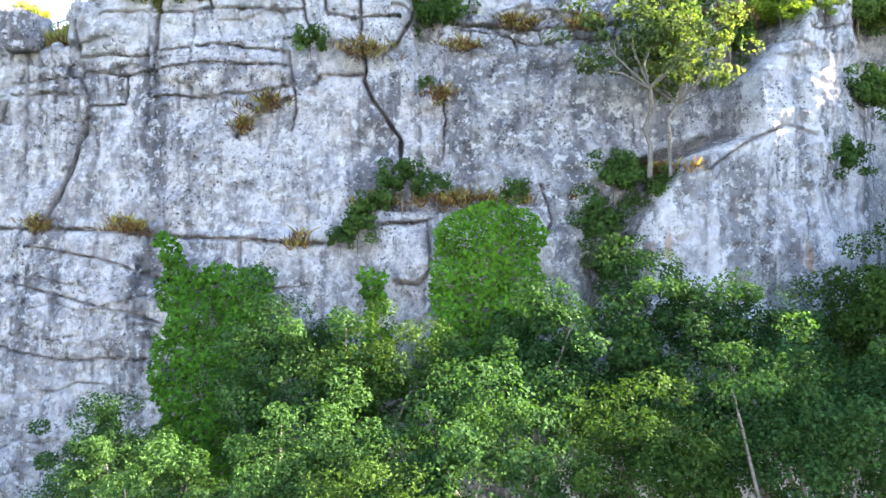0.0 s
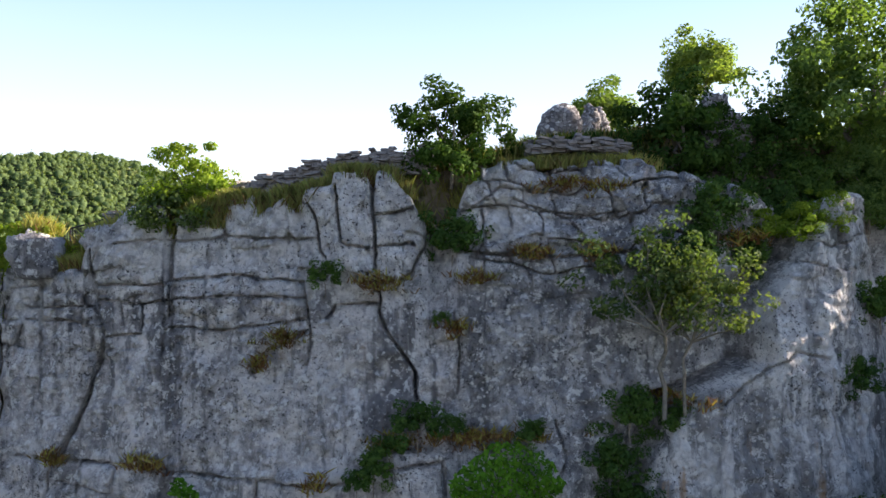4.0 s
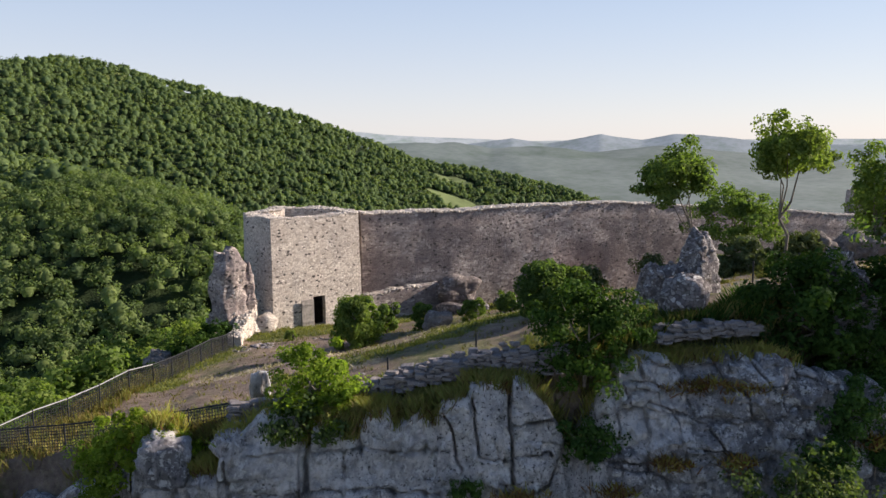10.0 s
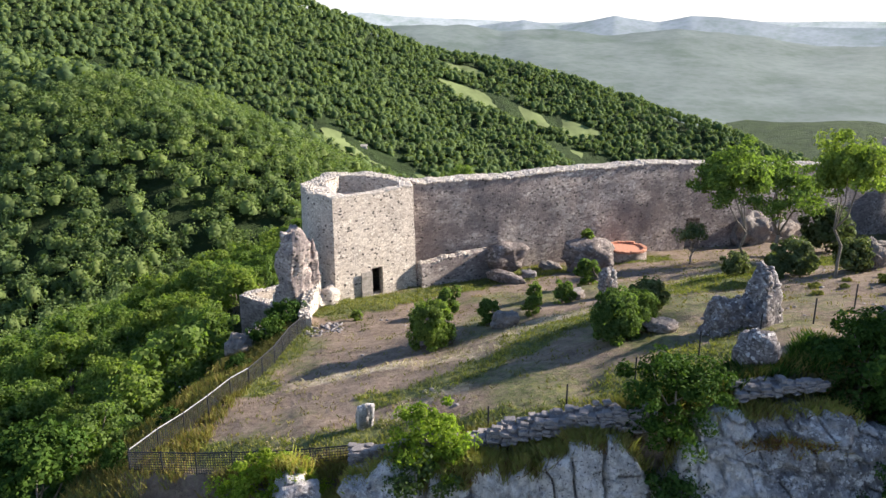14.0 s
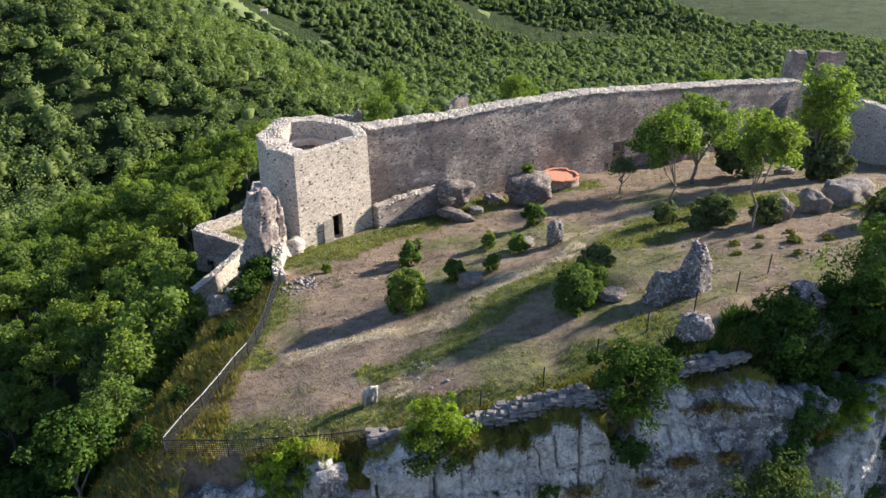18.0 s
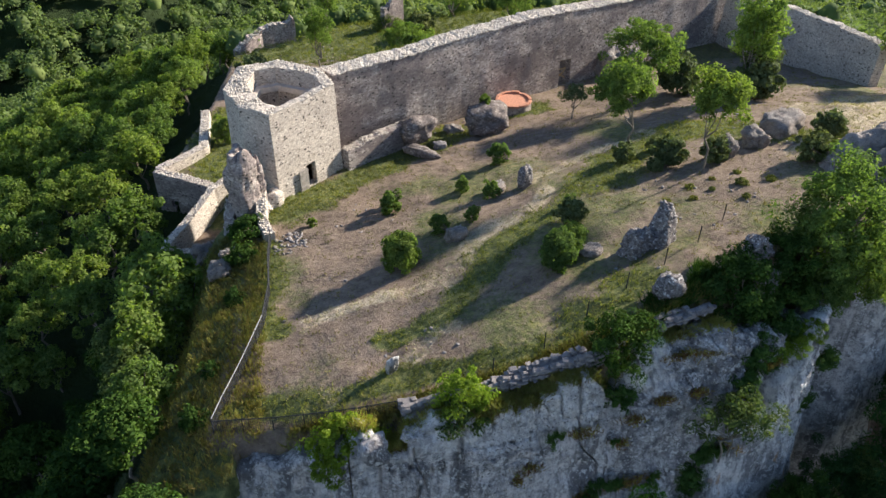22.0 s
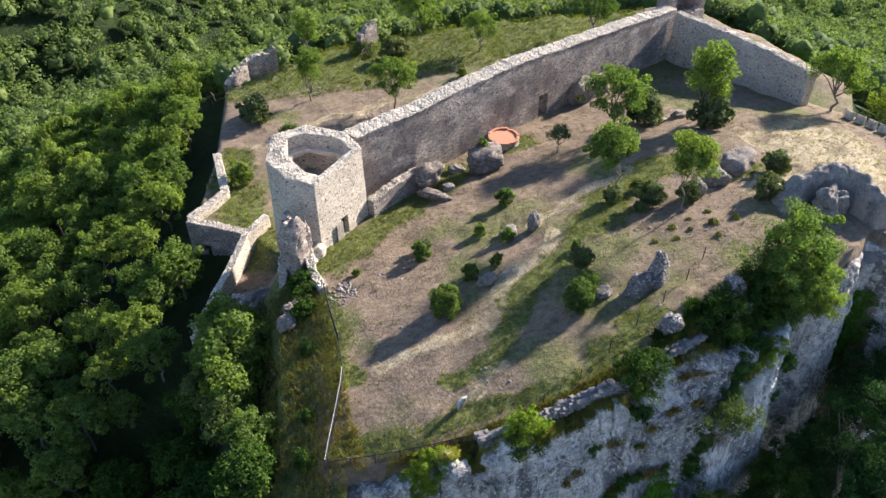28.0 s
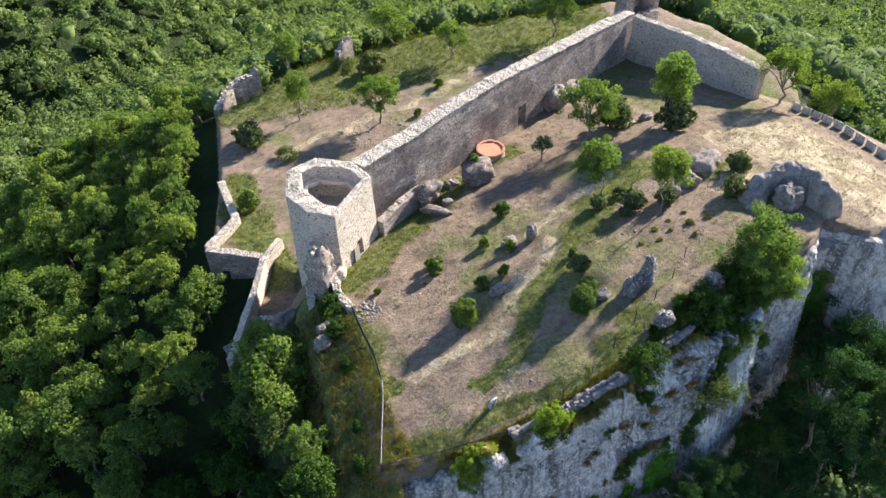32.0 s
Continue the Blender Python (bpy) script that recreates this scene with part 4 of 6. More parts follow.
def tower_shell():
    out = np.array(TOWER)
    mid = out.mean(0)
    dense_out, dense_in = [], []
    n = len(out)
    inner = []
    thick = [0.6, 1.0, 1.3, 1.3, 1.6, 1.9, 1.5]  # of the wall between each corner and the next
    for k in range(n):
        a, b, c = out[k - 1], out[k], out[(k + 1) % n]
        e1, e2 = (b - a) / np.linalg.norm(b - a), (c - b) / np.linalg.norm(c - b)
        n1, n2 = np.array([-e1[1], e1[0]]), np.array([-e2[1], e2[0]])
        inner.append(b + np.linalg.solve(np.array([n1, n2]), np.array([thick[k - 1], thick[k]])))
    for k in range(n):
        steps = 14 if k == 0 else 8
        for t in np.arange(steps) / steps:
            dense_out.append(out[k] * (1 - t) + out[(k + 1) % n] * t)
            dense_in.append(inner[k] * (1 - t) + inner[(k + 1) % n] * t)
    do, di = np.array(dense_out), np.array(dense_in)
    zs = [-9.0, -6.0, -3.0, -0.1, 0.35, 0.8, 1.25, 1.7, 2.05, 2.3, 2.7, 3.4, 4.2, 5.0, 5.8, 6.6, 7.2, 7.8]
    bm = bmesh.new()
    rings_o, rings_i = [], []
    for z in zs:
        bat = 0.02 * (7.8 - z)
        d = (do - mid) / np.linalg.norm(do - mid, axis=1, keepdims=True)
        p = do + d * bat
        q = np.column_stack([p, np.full(len(p), z)])
        p = p + d * (0.05 * fbm(q, 0.8, 3, 71))[:, None]
        zz = z + (0.1 * fbm(np.column_stack([do, 0 * do[:, 0]]), 0.7, 3, 73) if z == zs[-1] else 0 * do[:, 0])
        rings_o.append([bm.verts.new((*a, h)) for a, h in zip(p, zz)])
        rings_i.append([bm.verts.new((*a, h)) for a, h in zip(di, zz - (0.05 if z == zs[-1] else 0))])
    m = len(do)

    def door(k, r):
        return k in (6, 7) and 3 <= r < 8

    for r in range(len(zs) - 1):
        for k in range(m):
            k2 = (k + 1) % m
            if door(k, r):
                continue
            bm.faces.new((rings_o[r][k], rings_o[r][k2], rings_o[r + 1][k2], rings_o[r + 1][k]))
            bm.faces.new((rings_i[r][k2], rings_i[r][k], rings_i[r + 1][k], rings_i[r + 1][k2]))
            for kk, va in ((k - 1, k), (k + 1, k2)):
                if door(kk, r):
                    q = (rings_o[r][va], rings_i[r][va], rings_i[r + 1][va], rings_o[r + 1][va])
                    bm.faces.new(q if kk < k else q[::-1])
            for rr, vr in ((r + 1, r + 1), (r - 1, r)):
                if 0 <= rr and door(k, rr):
                    bm.faces.new((rings_o[vr][k], rings_o[vr][k2], rings_i[vr][k2], rings_i[vr][k]))
    for k in range(m):
        k2 = (k + 1) % m
        bm.faces.new((rings_o[-1][k], rings_o[-1][k2], rings_i[-1][k2], rings_i[-1][k]))
    bm.normal_update()
    return bm, do, di


bm, do, di = tower_shell()
part("tower_wall", bm, TOWER_STONE, tower)
rng = np.random.default_rng(3)
k = rng.integers(0, len(do), 3600)
t, w = rng.random(3600)[:, None], rng.uniform(0.03, 0.97, 3600)[:, None]
k2 = (k + 1) % len(do)
spots = (do[k] * (1 - t) + do[k2] * t) * (1 - w) + (di[k] * (1 - t) + di[k2] * t) * w
spots = np.column_stack([spots, 7.83 + 0.1 * fbm(np.column_stack([spots, 0 * k]), 0.7, 3, 73) + rng.uniform(-0.06, 0.02, 3600)])
c = part("coping", heap_stones("coping", spots, 0.085, 3, CAP_STONE), None, tower, "pale coping stones on the rim")
c["kind"] = "stuff"
bm = bmesh.new()
bm.faces.new([bm.verts.new((*p, 3.9)) for p in di * 0.97 + di.mean(0) * 0.03])
bm.faces.new([bm.verts.new((*p, 3.65)) for p in (di * 0.97 + di.mean(0) * 0.03)[::-1]])
part("inner_floor", bm, DOOR_WOOD, tower, "dark inner floor below the rim")
bm = bmesh.new()
ring = [(di * (1 - f) + di.mean(0) * f) for f in (-0.02, 0.16)]
lo = [[bm.verts.new((*p, 5.9)) for p in q] for q in ring]
hi = [[bm.verts.new((*p, 6.4)) for p in q] for q in ring]
for a in range(len(di)):
    b = (a + 1) % len(di)
    if a in range(0, 14):
        continue
    bm.faces.new((hi[0][a], hi[0][b], hi[1][b], hi[1][a]))
    bm.faces.new((hi[1][a], hi[1][b], lo[1][b], lo[1][a]))
    bm.faces.new((lo[1][a], lo[1][b], lo[0][b], lo[0][a]))
part("inner_ledge", bm, PLASTER, tower, "pinkish plastered ledge inside the rim")


def box_bm(x0, x1, y0, y1, z0, z1, bevel=0.0):
    bm = bmesh.new()
    bmesh.ops.create_cube(bm, size=1)
    for v in bm.verts:
        v.co = ((x0 + x1) / 2 + v.co.x * (x1 - x0), (y0 + y1) / 2 + v.co.y * (y1 - y0), (z0 + z1) / 2 + v.co.z * (z1 - z0))
    if bevel:
        bmesh.ops.bevel(bm, geom=bm.edges[:], offset=bevel, segments=1, affect="EDGES")
    return bm


# the wooden leaf that stands open against the wall, left of the doorway
leaf = part("door", box_bm(0, 0.95, -0.04, 0.04, 0, 2.0, 0.01), DOOR_WOOD, tower, "grey weathered wooden door leaf standing open")
a0, a1 = np.array(TOWER[0]), np.array(TOWER[1])
along = (a1 - a0) / np.linalg.norm(a1 - a0)
hinge = a0 + (a1 - a0) * (5.98 / 14) - along * 1.0 + np.array([along[1], -along[0]]) * 0.3
leaf.matrix_world = pose(hinge[0], hinge[1], -0.05, 0, 0, math.degrees(math.atan2(along[1], along[0])))
for z in (0.35, 1.6):
    part("ledge", box_bm(0.05, 0.9, -0.075, -0.045, z, z + 0.12, 0.005), DOOR_WOOD, leaf)

# long curtain wall with its gate, the corner turret and the return wall
curtain = masonry_wall("curtain_wall", "long high weathered rubble stone curtain wall", [(-5.1, 62.2), (1.9, 64.5), (7.9, 66.8), (15.9, 69.6), (23.9, 72.4), (33.9, 75.9), (45.4, 80.1)],
                       [7.6, 7.45, 7.6, 7.7, 7.1, 6.3, 5.2], [-8, -8, -8, -8, -8, -8, -8], 2.0, WALL_STONE, 11, [(26.6, 28.2, -9, 2.4)], 0.2, "wall", 0.105, 110)
part("bar", box_bm(-0.75, 0.75, -0.04, 0.04, -0.06, 0.06, 0.01), TIMBER, curtain, "yellow timber gate bar").matrix_world = pose(20.95, 71.0, 0.9, 0, 0, 20)
for tilt in (35, -35):
    part("brace", box_bm(-0.85, 0.85, -0.03, 0.03, -0.05, 0.05, 0.01), TIMBER, curtain, "yellow timber brace").matrix_world = pose(20.95, 71.02, 0.25, 0, tilt, 20)
masonry_wall("return_wall", "plastered curtain wall closing the courtyard", [(45.8, 79.0), (48.0, 70), (48.6, 64), (48.4, 57)], [4.9, 5.2, 5.6, 6.2], [-8, -8, -6, -2], 1.1, TOWER_STONE, 13, (), 0.2)
turret = thing("corner_turret", "ruined corner turret with two broken horns of masonry", "turret")
for pts, tops, sd in ((([(46.2, 81.0), (46.9, 84.4)]), (8.2, 7.4), 3), (([(46.9, 84.4), (51.0, 84.6)]), (4.2, 4.4), 4), (([(51.0, 84.6), (51.6, 81.4)]), (7.2, 7.9), 5), (([(51.6, 81.2), (46.6, 80.6)]), (3.6, 3.9), 6)):
    me, line = wall_mesh("turret_wall", pts, tops, (-9, -9), 1.1, WALL_STONE, 0.4, 0.35, sd)
    part("turret_wall", me, None, turret)

# lower walls west of the tower
masonry_wall("bailey_wall", "low pale stone bailey wall with a sunlit top", [(-16.4, 85.4), (-16.9, 76.6), (-21.5, 73.0)], [-6.1, -5.8, -5.7], [-14, -14, -15], 1.0, TOWER_STONE, 17, (), 0.12)
masonry_wall("bailey_wall", "low pale stone cross wall with an arched loophole", [(-21.7, 72.6), (-16.2, 68.3)], [-5.6, -5.7], [-15, -12], 1.0, WALL_STONE, 19, [(1.6, 2.5, -9.6, -8.2)], 0.12)
masonry_wall("bailey_wall", "narrow stone wall running down the slope below the tower", [(-13.5, 69.3), (-16.4, 67.0), (-18.6, 63.4), (-21.0, 60.0), (-24.0, 57.0)], [-5.0, -5.2, -5.7, -6.2, -8.5], [-11, -12, -13, -14, -15], 0.8, TOWER_STONE, 23, (), 0.15)
masonry_wall("yard_wall", "low broken stone wall across the yard", [(-20.3, 60.3), (-15.0, 57.2)], [-6.9, -6.4], [-13, -12], 0.6, WALL_STONE, 29)
ruin_column("stub_wall", "tall ragged fragment of broken tower wall", (-13.3, 53.75), 0.95, 1.0, -9, 5.5, 36, 31, WALL_STONE, 0.7, taper=0.04)
ruin_column("stub_wall", "lower sunlit shoulder of the broken wall", (-12.4, 54.45), 0.5, 0.85, -6, 4.9, 36, 32, WALL_STONE, 0.8, taper=0.12)
ruin_column("stub_wall", "rubble foot sloping from the fragment to the tower", (-11.6, 54.5), 1.25, 0.8, -4, 1.0, 35, 33, TOWER_STONE, 0.7)
masonry_wall("stub_wall", "broken stone footing below the tower", [(-15.6, 51.0), (-14.4, 54.2)], [-3.2, 1.6], [-10, -10], 0.8, WALL_STONE, 37, (), 0.4)
masonry_wall("stub_wall", "low rubble wall leading to the fence", [(-12.9, 54.4), (-11.9, 54.9), (-12.3, 51.5), (-11.9, 49.2)], [1.9, 2.2, 1.0, 1.1], [-3, -3, -2, -1], 0.8, TOWER_STONE, 41, (), 0.25)
masonry_wall("ruined_wall", "low ruined wall under the curtain wall", [(-4.4, 58.9), (-1.0, 60.6), (2.2, 61.9)], [1.7, 2.0, 1.9], [-2, -2, -2], 1.0, WALL_STONE, 43, (), 0.25)
masonry_wall("ruined_wall", "ragged wall of a ruined building among the trees", [(-11.8, 106.0), (-8.0, 110.5), (-3.0, 112.0)], [-7.6, -6.6, -6.2], [-13, -13, -13], 1.0, WALL_STONE, 47, (), 0.7)
masonry_wall("ruined_wall", "ruined wall fragment on the back slope", [(9.5, 108.0), (12.8, 110.0)], [-4.6, -3.6], [-11, -11], 0.9, WALL_STONE, 53, (), 0.8)

# ---- plants ----
def leaf_quads(c, n, size, rng, spread=0.7):
    """Pointed leaves at the places c, facing roughly along n."""
    k = len(c)
    n = n + spread * rng.standard_normal((k, 3))
    n /= np.linalg.norm(n, axis=1, keepdims=True)
    a = np.cross(n, rng.standard_normal((k, 3)))
    a /= np.linalg.norm(a, axis=1, keepdims=True) + 1e-9
    b = np.cross(n, a)
    s = (size * rng.uniform(0.6, 1.3, k))[:, None]
    bend = 0.25 * s * n
    v = np.stack([c - a * s * 0.62, c - b * s * 0.36 + bend, c + a * s * 0.62, c + b * s * 0.36 + bend], 1)
    return v.reshape(-1, 3), np.arange(4 * k).reshape(-1, 4)


def crown_points(rng, mid, radii, clumps, per, clump_r, ragged=0.3, skirt=False):
    """Leaf places and outward directions of a crown built of many clumps, with gaps between them."""
    d = rng.standard_normal((clumps, 3))
    d /= np.linalg.norm(d, axis=1, keepdims=True)
    d[:, 2] = np.where(d[:, 2] < (-0.8 if skirt else -0.45), -d[:, 2], d[:, 2])
    r = rng.uniform(0.45, 1.0, clumps) ** 0.6 * (1 + ragged * rng.uniform(-1, 1, clumps))
    cl = mid + d * r[:, None] * radii
    e = rng.standard_normal((clumps, per, 3))
    e /= np.linalg.norm(e, axis=2, keepdims=True)
    rr = clump_r * rng.uniform(0.55, 1.3, clumps)
    p = cl[:, None] + e * (rr[:, None] * rng.uniform(0.55, 1.0, (clumps, per)))[..., None] * [1, 1, 0.75]
    out = e * 0.9 + d[:, None] * 0.5 + np.array([0, 0, 0.35])
    return p.reshape(-1, 3), out.reshape(-1, 3), cl


def tube(pts, radii, sides=6):
    pts, V = np.asarray(pts, float), []
    for k, p in enumerate(pts):
        t = pts[min(k + 1, len(pts) - 1)] - pts[max(k - 1, 0)]
        t /= np.linalg.norm(t) + 1e-9
        a = np.cross(t, [0.3, 1, 0.1])
        a /= np.linalg.norm(a)
        b = np.cross(t, a)
        an = np.arange(sides) * 2 * np.pi / sides
        V.append(p + radii[k] * (np.cos(an)[:, None] * a + np.sin(an)[:, None] * b))
    F = [(k * sides + i, k * sides + (i + 1) % sides, (k + 1) * sides + (i + 1) % sides, (k + 1) * sides + i) for k in range(len(pts) - 1) for i in range(sides)]
    return np.concatenate(V), np.array(F)


def tree(name, label, category, group, seed, height, radii, trunk, clumps, per, clump_r, leaf, leaves, bark, forks=5, stem=0.13, wobble=0.12, ragged=0.3, skirt=False):
    """A tree or shrub at the origin: trunk with limbs into the crown, and a crown of leaf clumps."""
    rng = np.random.default_rng(seed)
    ob = thing(name, label, category, group)
    mid = np.array([0, 0, height * 0.42 if skirt else height - radii[2] * 0.9])
    p, n, cl = crown_points(rng, mid, np.array(radii), clumps, per, clump_r, ragged, skirt)
    p[:, 2] = np.maximum(p[:, 2], -0.3 if skirt else 0.06)
    V, F = leaf_quads(p, n, leaf, rng)
    VV, FF, off = [], [], 0
    path = [np.array([0, 0, -0.4])]
    for k in range(1, 5):
        path.append(np.array([*(wobble * height * 0.12 * rng.standard_normal(2) * k), trunk * k / 4]))
    limbs = [(path, np.linspace(stem, stem * 0.7, 5))]
    for k in rng.choice(len(cl), min(forks, len(cl)), replace=False):
        a, b = path[-1] if k % 3 else path[-2], cl[k]
        m = a * 0.5 + b * 0.5 + 0.035 * height * rng.standard_normal(3) * [1, 1, 0.5]
        q = [a, a * 0.6 + m * 0.4, m, m * 0.4 + b * 0.6, b]
        limbs.append((q, np.linspace(stem * 0.6, stem * 0.12, 5)))
    for q, r in limbs:
        v, f = tube(q, r)
        VV.append(v)
        FF.append(f + off)
        off += len(v)
    part("trunk", nmesh("trunk", np.concatenate(VV), np.concatenate(FF), bark, True), None, ob)
    part("crown", nmesh("crown", V, F, leaves), None, ob)
    return ob


def plant(proto, spots):
    """Copies of a plant: spots (x, y, size, turn) on the ground, or (x, y, size, turn, z)."""
    made = []
    for k, (x, y, s, a, *z) in enumerate(spots):
        h = z[0] if z else ground_at(x, y) - 0.05
        m = scaled_pose(x, y, h, a, s)
        if k == 0:
            proto.matrix_world = m
            made.append(proto)
        else:
            c = copy_thing(proto, m)
            c.matrix_basis = m
            made.append(c)
    return made


def bush(seed, label, leaves, group="bushes on the plateau", wide=1.0, tall=1.2, n=34, per=46, leaf=0.16):
    return tree("bush", label, "bush", group, seed, tall, (wide * 0.75, wide * 0.75, tall * 0.46), tall * 0.4, n, per, 0.27 * wide, leaf, leaves, BARK, 6, 0.05, 0.3, 0.25, True)


# bushes standing in the courtyard grass
plant(bush(1, "round bright green bush in the dry grass", LEAF_WOOD, wide=1.45, tall=2.9, n=110, per=110, leaf=0.14), [(-3.7, 40.9, 1.0, 0), (4.9, 35.0, 0.95, 70), (6.3, 36.0, 0.8, 130)])
plant(bush(2, "small green bush among stones", LEAF_WOOD, wide=0.75, tall=1.7, n=40, per=60, leaf=0.13), [(-0.2, 43.8, 1.1, 0), (2.4, 44.1, 0.85, 50), (-2.5, 49.4, 1.35, 100), (-2.4, 50.6, 0.9, 20), (3.3, 49.5, 0.85, 160), (4.8, 47.1, 1.0, 210), (7.6, 53.0, 1.35, 10), (8.6, 41.6, 0.7, 90), (9.6, 62.6, 1.0, 300, 1.9), (-8.6, 50.2, 0.6, 30), (20.9, 93.9, 1.1, 10), (14.3, 88.0, 0.9, 40), (-14.6, 79.2, 2.0, 200)])
plant(bush(3, "dense olive green shrub on the slope", LEAF_OLIVE, wide=1.1, tall=1.7, n=48, per=60), [(7.8, 39.4, 1.05, 80), (15.4, 46.6, 1.0, 0), (17.6, 44.0, 1.35, 60), (20.3, 42.4, 1.15, 140), (30.0, 42.4, 1.3, 30), (26.0, 39.0, 1.3, 200), (16.2, 43.4, 0.7, 20), (33.4, 55.6, 2.2, 70), (29.2, 61.6, 2.3, 10), (-10.0, 93.4, 2.3, 20), (14.0, 104, 2.2, 90), (18.2, 46.8, 0.8, 270)])
plant(bush(4, "low rounded light green bush", LEAF_LIGHT, wide=1.8, tall=1.5, n=44), [(-6.6, 87.4, 1.0, 0), (-4.0, 26.0, 0.9, 90, 3.7), (-4.4, 27.2, 0.7, 10, 3.6), (10.4, 108, 1.4, 60)])

plant(bush(5, "scrubby dark bush on the western slope", LEAF_DARK, "bushes on the western slope", wide=1.2, tall=1.3, n=44, per=60, leaf=0.13), [(-15.0, 43.0, 0.8, 0), (-14.2, 47.6, 1.2, 120), (-16.8, 36.2, 0.7, 200), (-13.5, 51.0, 1.4, 310), (-18.0, 32.6, 0.9, 20)])

plant(bush(6, "small grey-green tussock on the dry slope", GRASS, "tussocks on the slope", wide=0.6, tall=0.42, n=20, per=50, leaf=0.09), [(16.6, 39.4, 0.7, 0), (17.6, 38.3, 0.5, 40), (18.9, 36.4, 0.6, 10), (19.6, 38.0, 0.9, 70), (20.4, 39.7, 0.6, 140), (16.0, 37.9, 0.6, 310), (21.6, 37.6, 0.8, 20), (18.4, 39.6, 0.5, 330), (14.4, 38.6, 0.6, 120)])

# trees of the courtyard
slender = plant(tree("tree", "slender young tree with a bare forked pale trunk", "tree", "trees of the courtyard", 11, 7.0, (1.8, 1.8, 1.75), 3.4, 76, 130, 0.6, 0.16, LEAF_WOOD, PALE_BARK, 4, 0.085, 0.15, 0.35),
      [(18.5, 40.9, 1.06, 120)])
c = copy_thing(slender[0], scaled_pose(16.3, 46.9, ground_at(16.3, 46.9), -90, 1.12, 13))
c.matrix_basis = scaled_pose(16.3, 46.9, ground_at(16.3, 46.9), -90, 1.12, 13)
plant(tree("tree", "broad dark green oak with a dense crown", "tree", "trees of the courtyard", 12, 8.0, (3.6, 3.6, 2.6), 2.8, 96, 90, 0.85, 0.22, LEAF_WOOD, BARK, 6, 0.2),
      [(24.4, 60.6, 0.92, 0), (49.6, 54.2, 0.88, 70), (54.5, 50.0, 0.8, 140), (57.5, 45.8, 0.85, 200), (46, 99, 1.0, 30), (27, 101, 0.75, 60), (8.6, 89.0, 0.85, 10), (22, 114.5, 1.0, 80)])
plant(tree("tree", "tall narrow tree with a layered crown", "tree", "trees of the courtyard", 13, 8.6, (1.8, 1.8, 3.4), 2.4, 66, 90, 0.72, 0.2, LEAF_WOOD, BARK, 5, 0.15),
      [(32.8, 56.4, 1.08, 0), (34.2, 58.2, 0.95, 140), (-1.5, 96.0, 0.9, 60), (1.5, 109, 0.9, 20)])
plant(tree("tree", "small grey-green olive tree with a short trunk", "tree", "trees of the courtyard", 14, 3.2, (1.2, 1.2, 0.95), 1.3, 28, 60, 0.45, 0.16, LEAF_OLIVE, BARK, 5, 0.09),
      [(17.4, 60.2, 1.0, 0), (34.6, 57.0, 1.4, 60)])

# the leafy trees that hang over the cliff's edge
plant(tree("tree", "big leafy tree growing over the edge of the cliff", "tree", "trees on the cliff", 21, 8.5, (3.0, 2.6, 3.4), 2.5, 130, 130, 0.75, 0.17, LEAF_WOOD, BARK, 4, 0.2, 0.12, 0.38, True),
      [(20.8, 30.2, 1.05, 0, 5.6), (22.6, 29.0, 0.7, 100, 3.2), (20.2, 28.8, 0.55, 200, 3.4)])
plant(tree("shrub", "dark green shrub rooted on the cliff edge", "shrub", "shrubs on the cliff", 22, 3.0, (1.7, 1.4, 1.5), 0.9, 70, 110, 0.46, 0.125, LEAF_DARK, BARK, 4, 0.06, 0.12, 0.4, True),
      [(4.9, 26.5, 1.05, 0, 5.5), (13.3, 28.6, 1.3, 50, 5.4), (14.9, 28.6, 1.0, 120, 4.6), (17.6, 30.2, 1.1, 80, 5.6)])
plant(tree("shrub", "low dark shrub hugging a ledge of the cliff", "shrub", "shrubs on the cliff", 26, 1.7, (1.25, 0.6, 0.85), 0.5, 46, 80, 0.3, 0.11, LEAF_MID, BARK, 3, 0.04, 0.12, 0.5, True),
      [(4.9, 25.7, 0.95, 0, 2.7), (12.4, 25.0, 0.9, 10, 2.2), (13.6, 25.6, 1.0, 190, 3.4), (14.6, 26.0, 0.8, 20, 2.2), (17.3, 25.7, 0.62, 0, -1.75), (18.5, 25.9, 0.7, 200, -1.8), (17.9, 25.8, 0.55, 20, -1.3), (10.3, 24.3, 0.8, 10, -2.6), (9.9, 24.1, 0.8, 190, -4.1), (10.4, 24.2, 0.8, 180, -5.4), (11.9, 24.6, 0.7, 5, -2.9), (19.6, 26.6, 0.9, 10, 0.4), (16.0, 27.0, 0.9, 0, 3.8), (17.8, 28.0, 0.9, 20, 4.6), (20.4, 28.6, 1.2, 15, 4.0), (14.2, 26.6, 0.9, 200, 3.8), (12.9, 25.2, 0.7, 185, 0.9)])
plant(tree("shrub", "bright green shrub on the cliff top", "shrub", "shrubs on the cliff", 23, 2.6, (1.35, 1.1, 1.25), 0.9, 52, 90, 0.38, 0.12, LEAF_BRIGHT, PALE_BARK, 4, 0.05, 0.2, 0.45, True),
      [(-3.9, 26.7, 0.95, 0, 4.4), (-4.7, 26.4, 0.6, 60, 3.5), (-3.2, 26.2, 0.6, 30, 3.9), (-10.4, 27.5, 1.05, 200, 1.6), (-9.0, 27.2, 0.7, 20, 2.3), (-11.2, 27.0, 0.7, 120, 0.4), (15.2, 25.8, 0.4, 20, 3.4), (16.4, 26.2, 0.55, 90, 3.3), (17.6, 26.6, 0.6, 140, 3.6)])
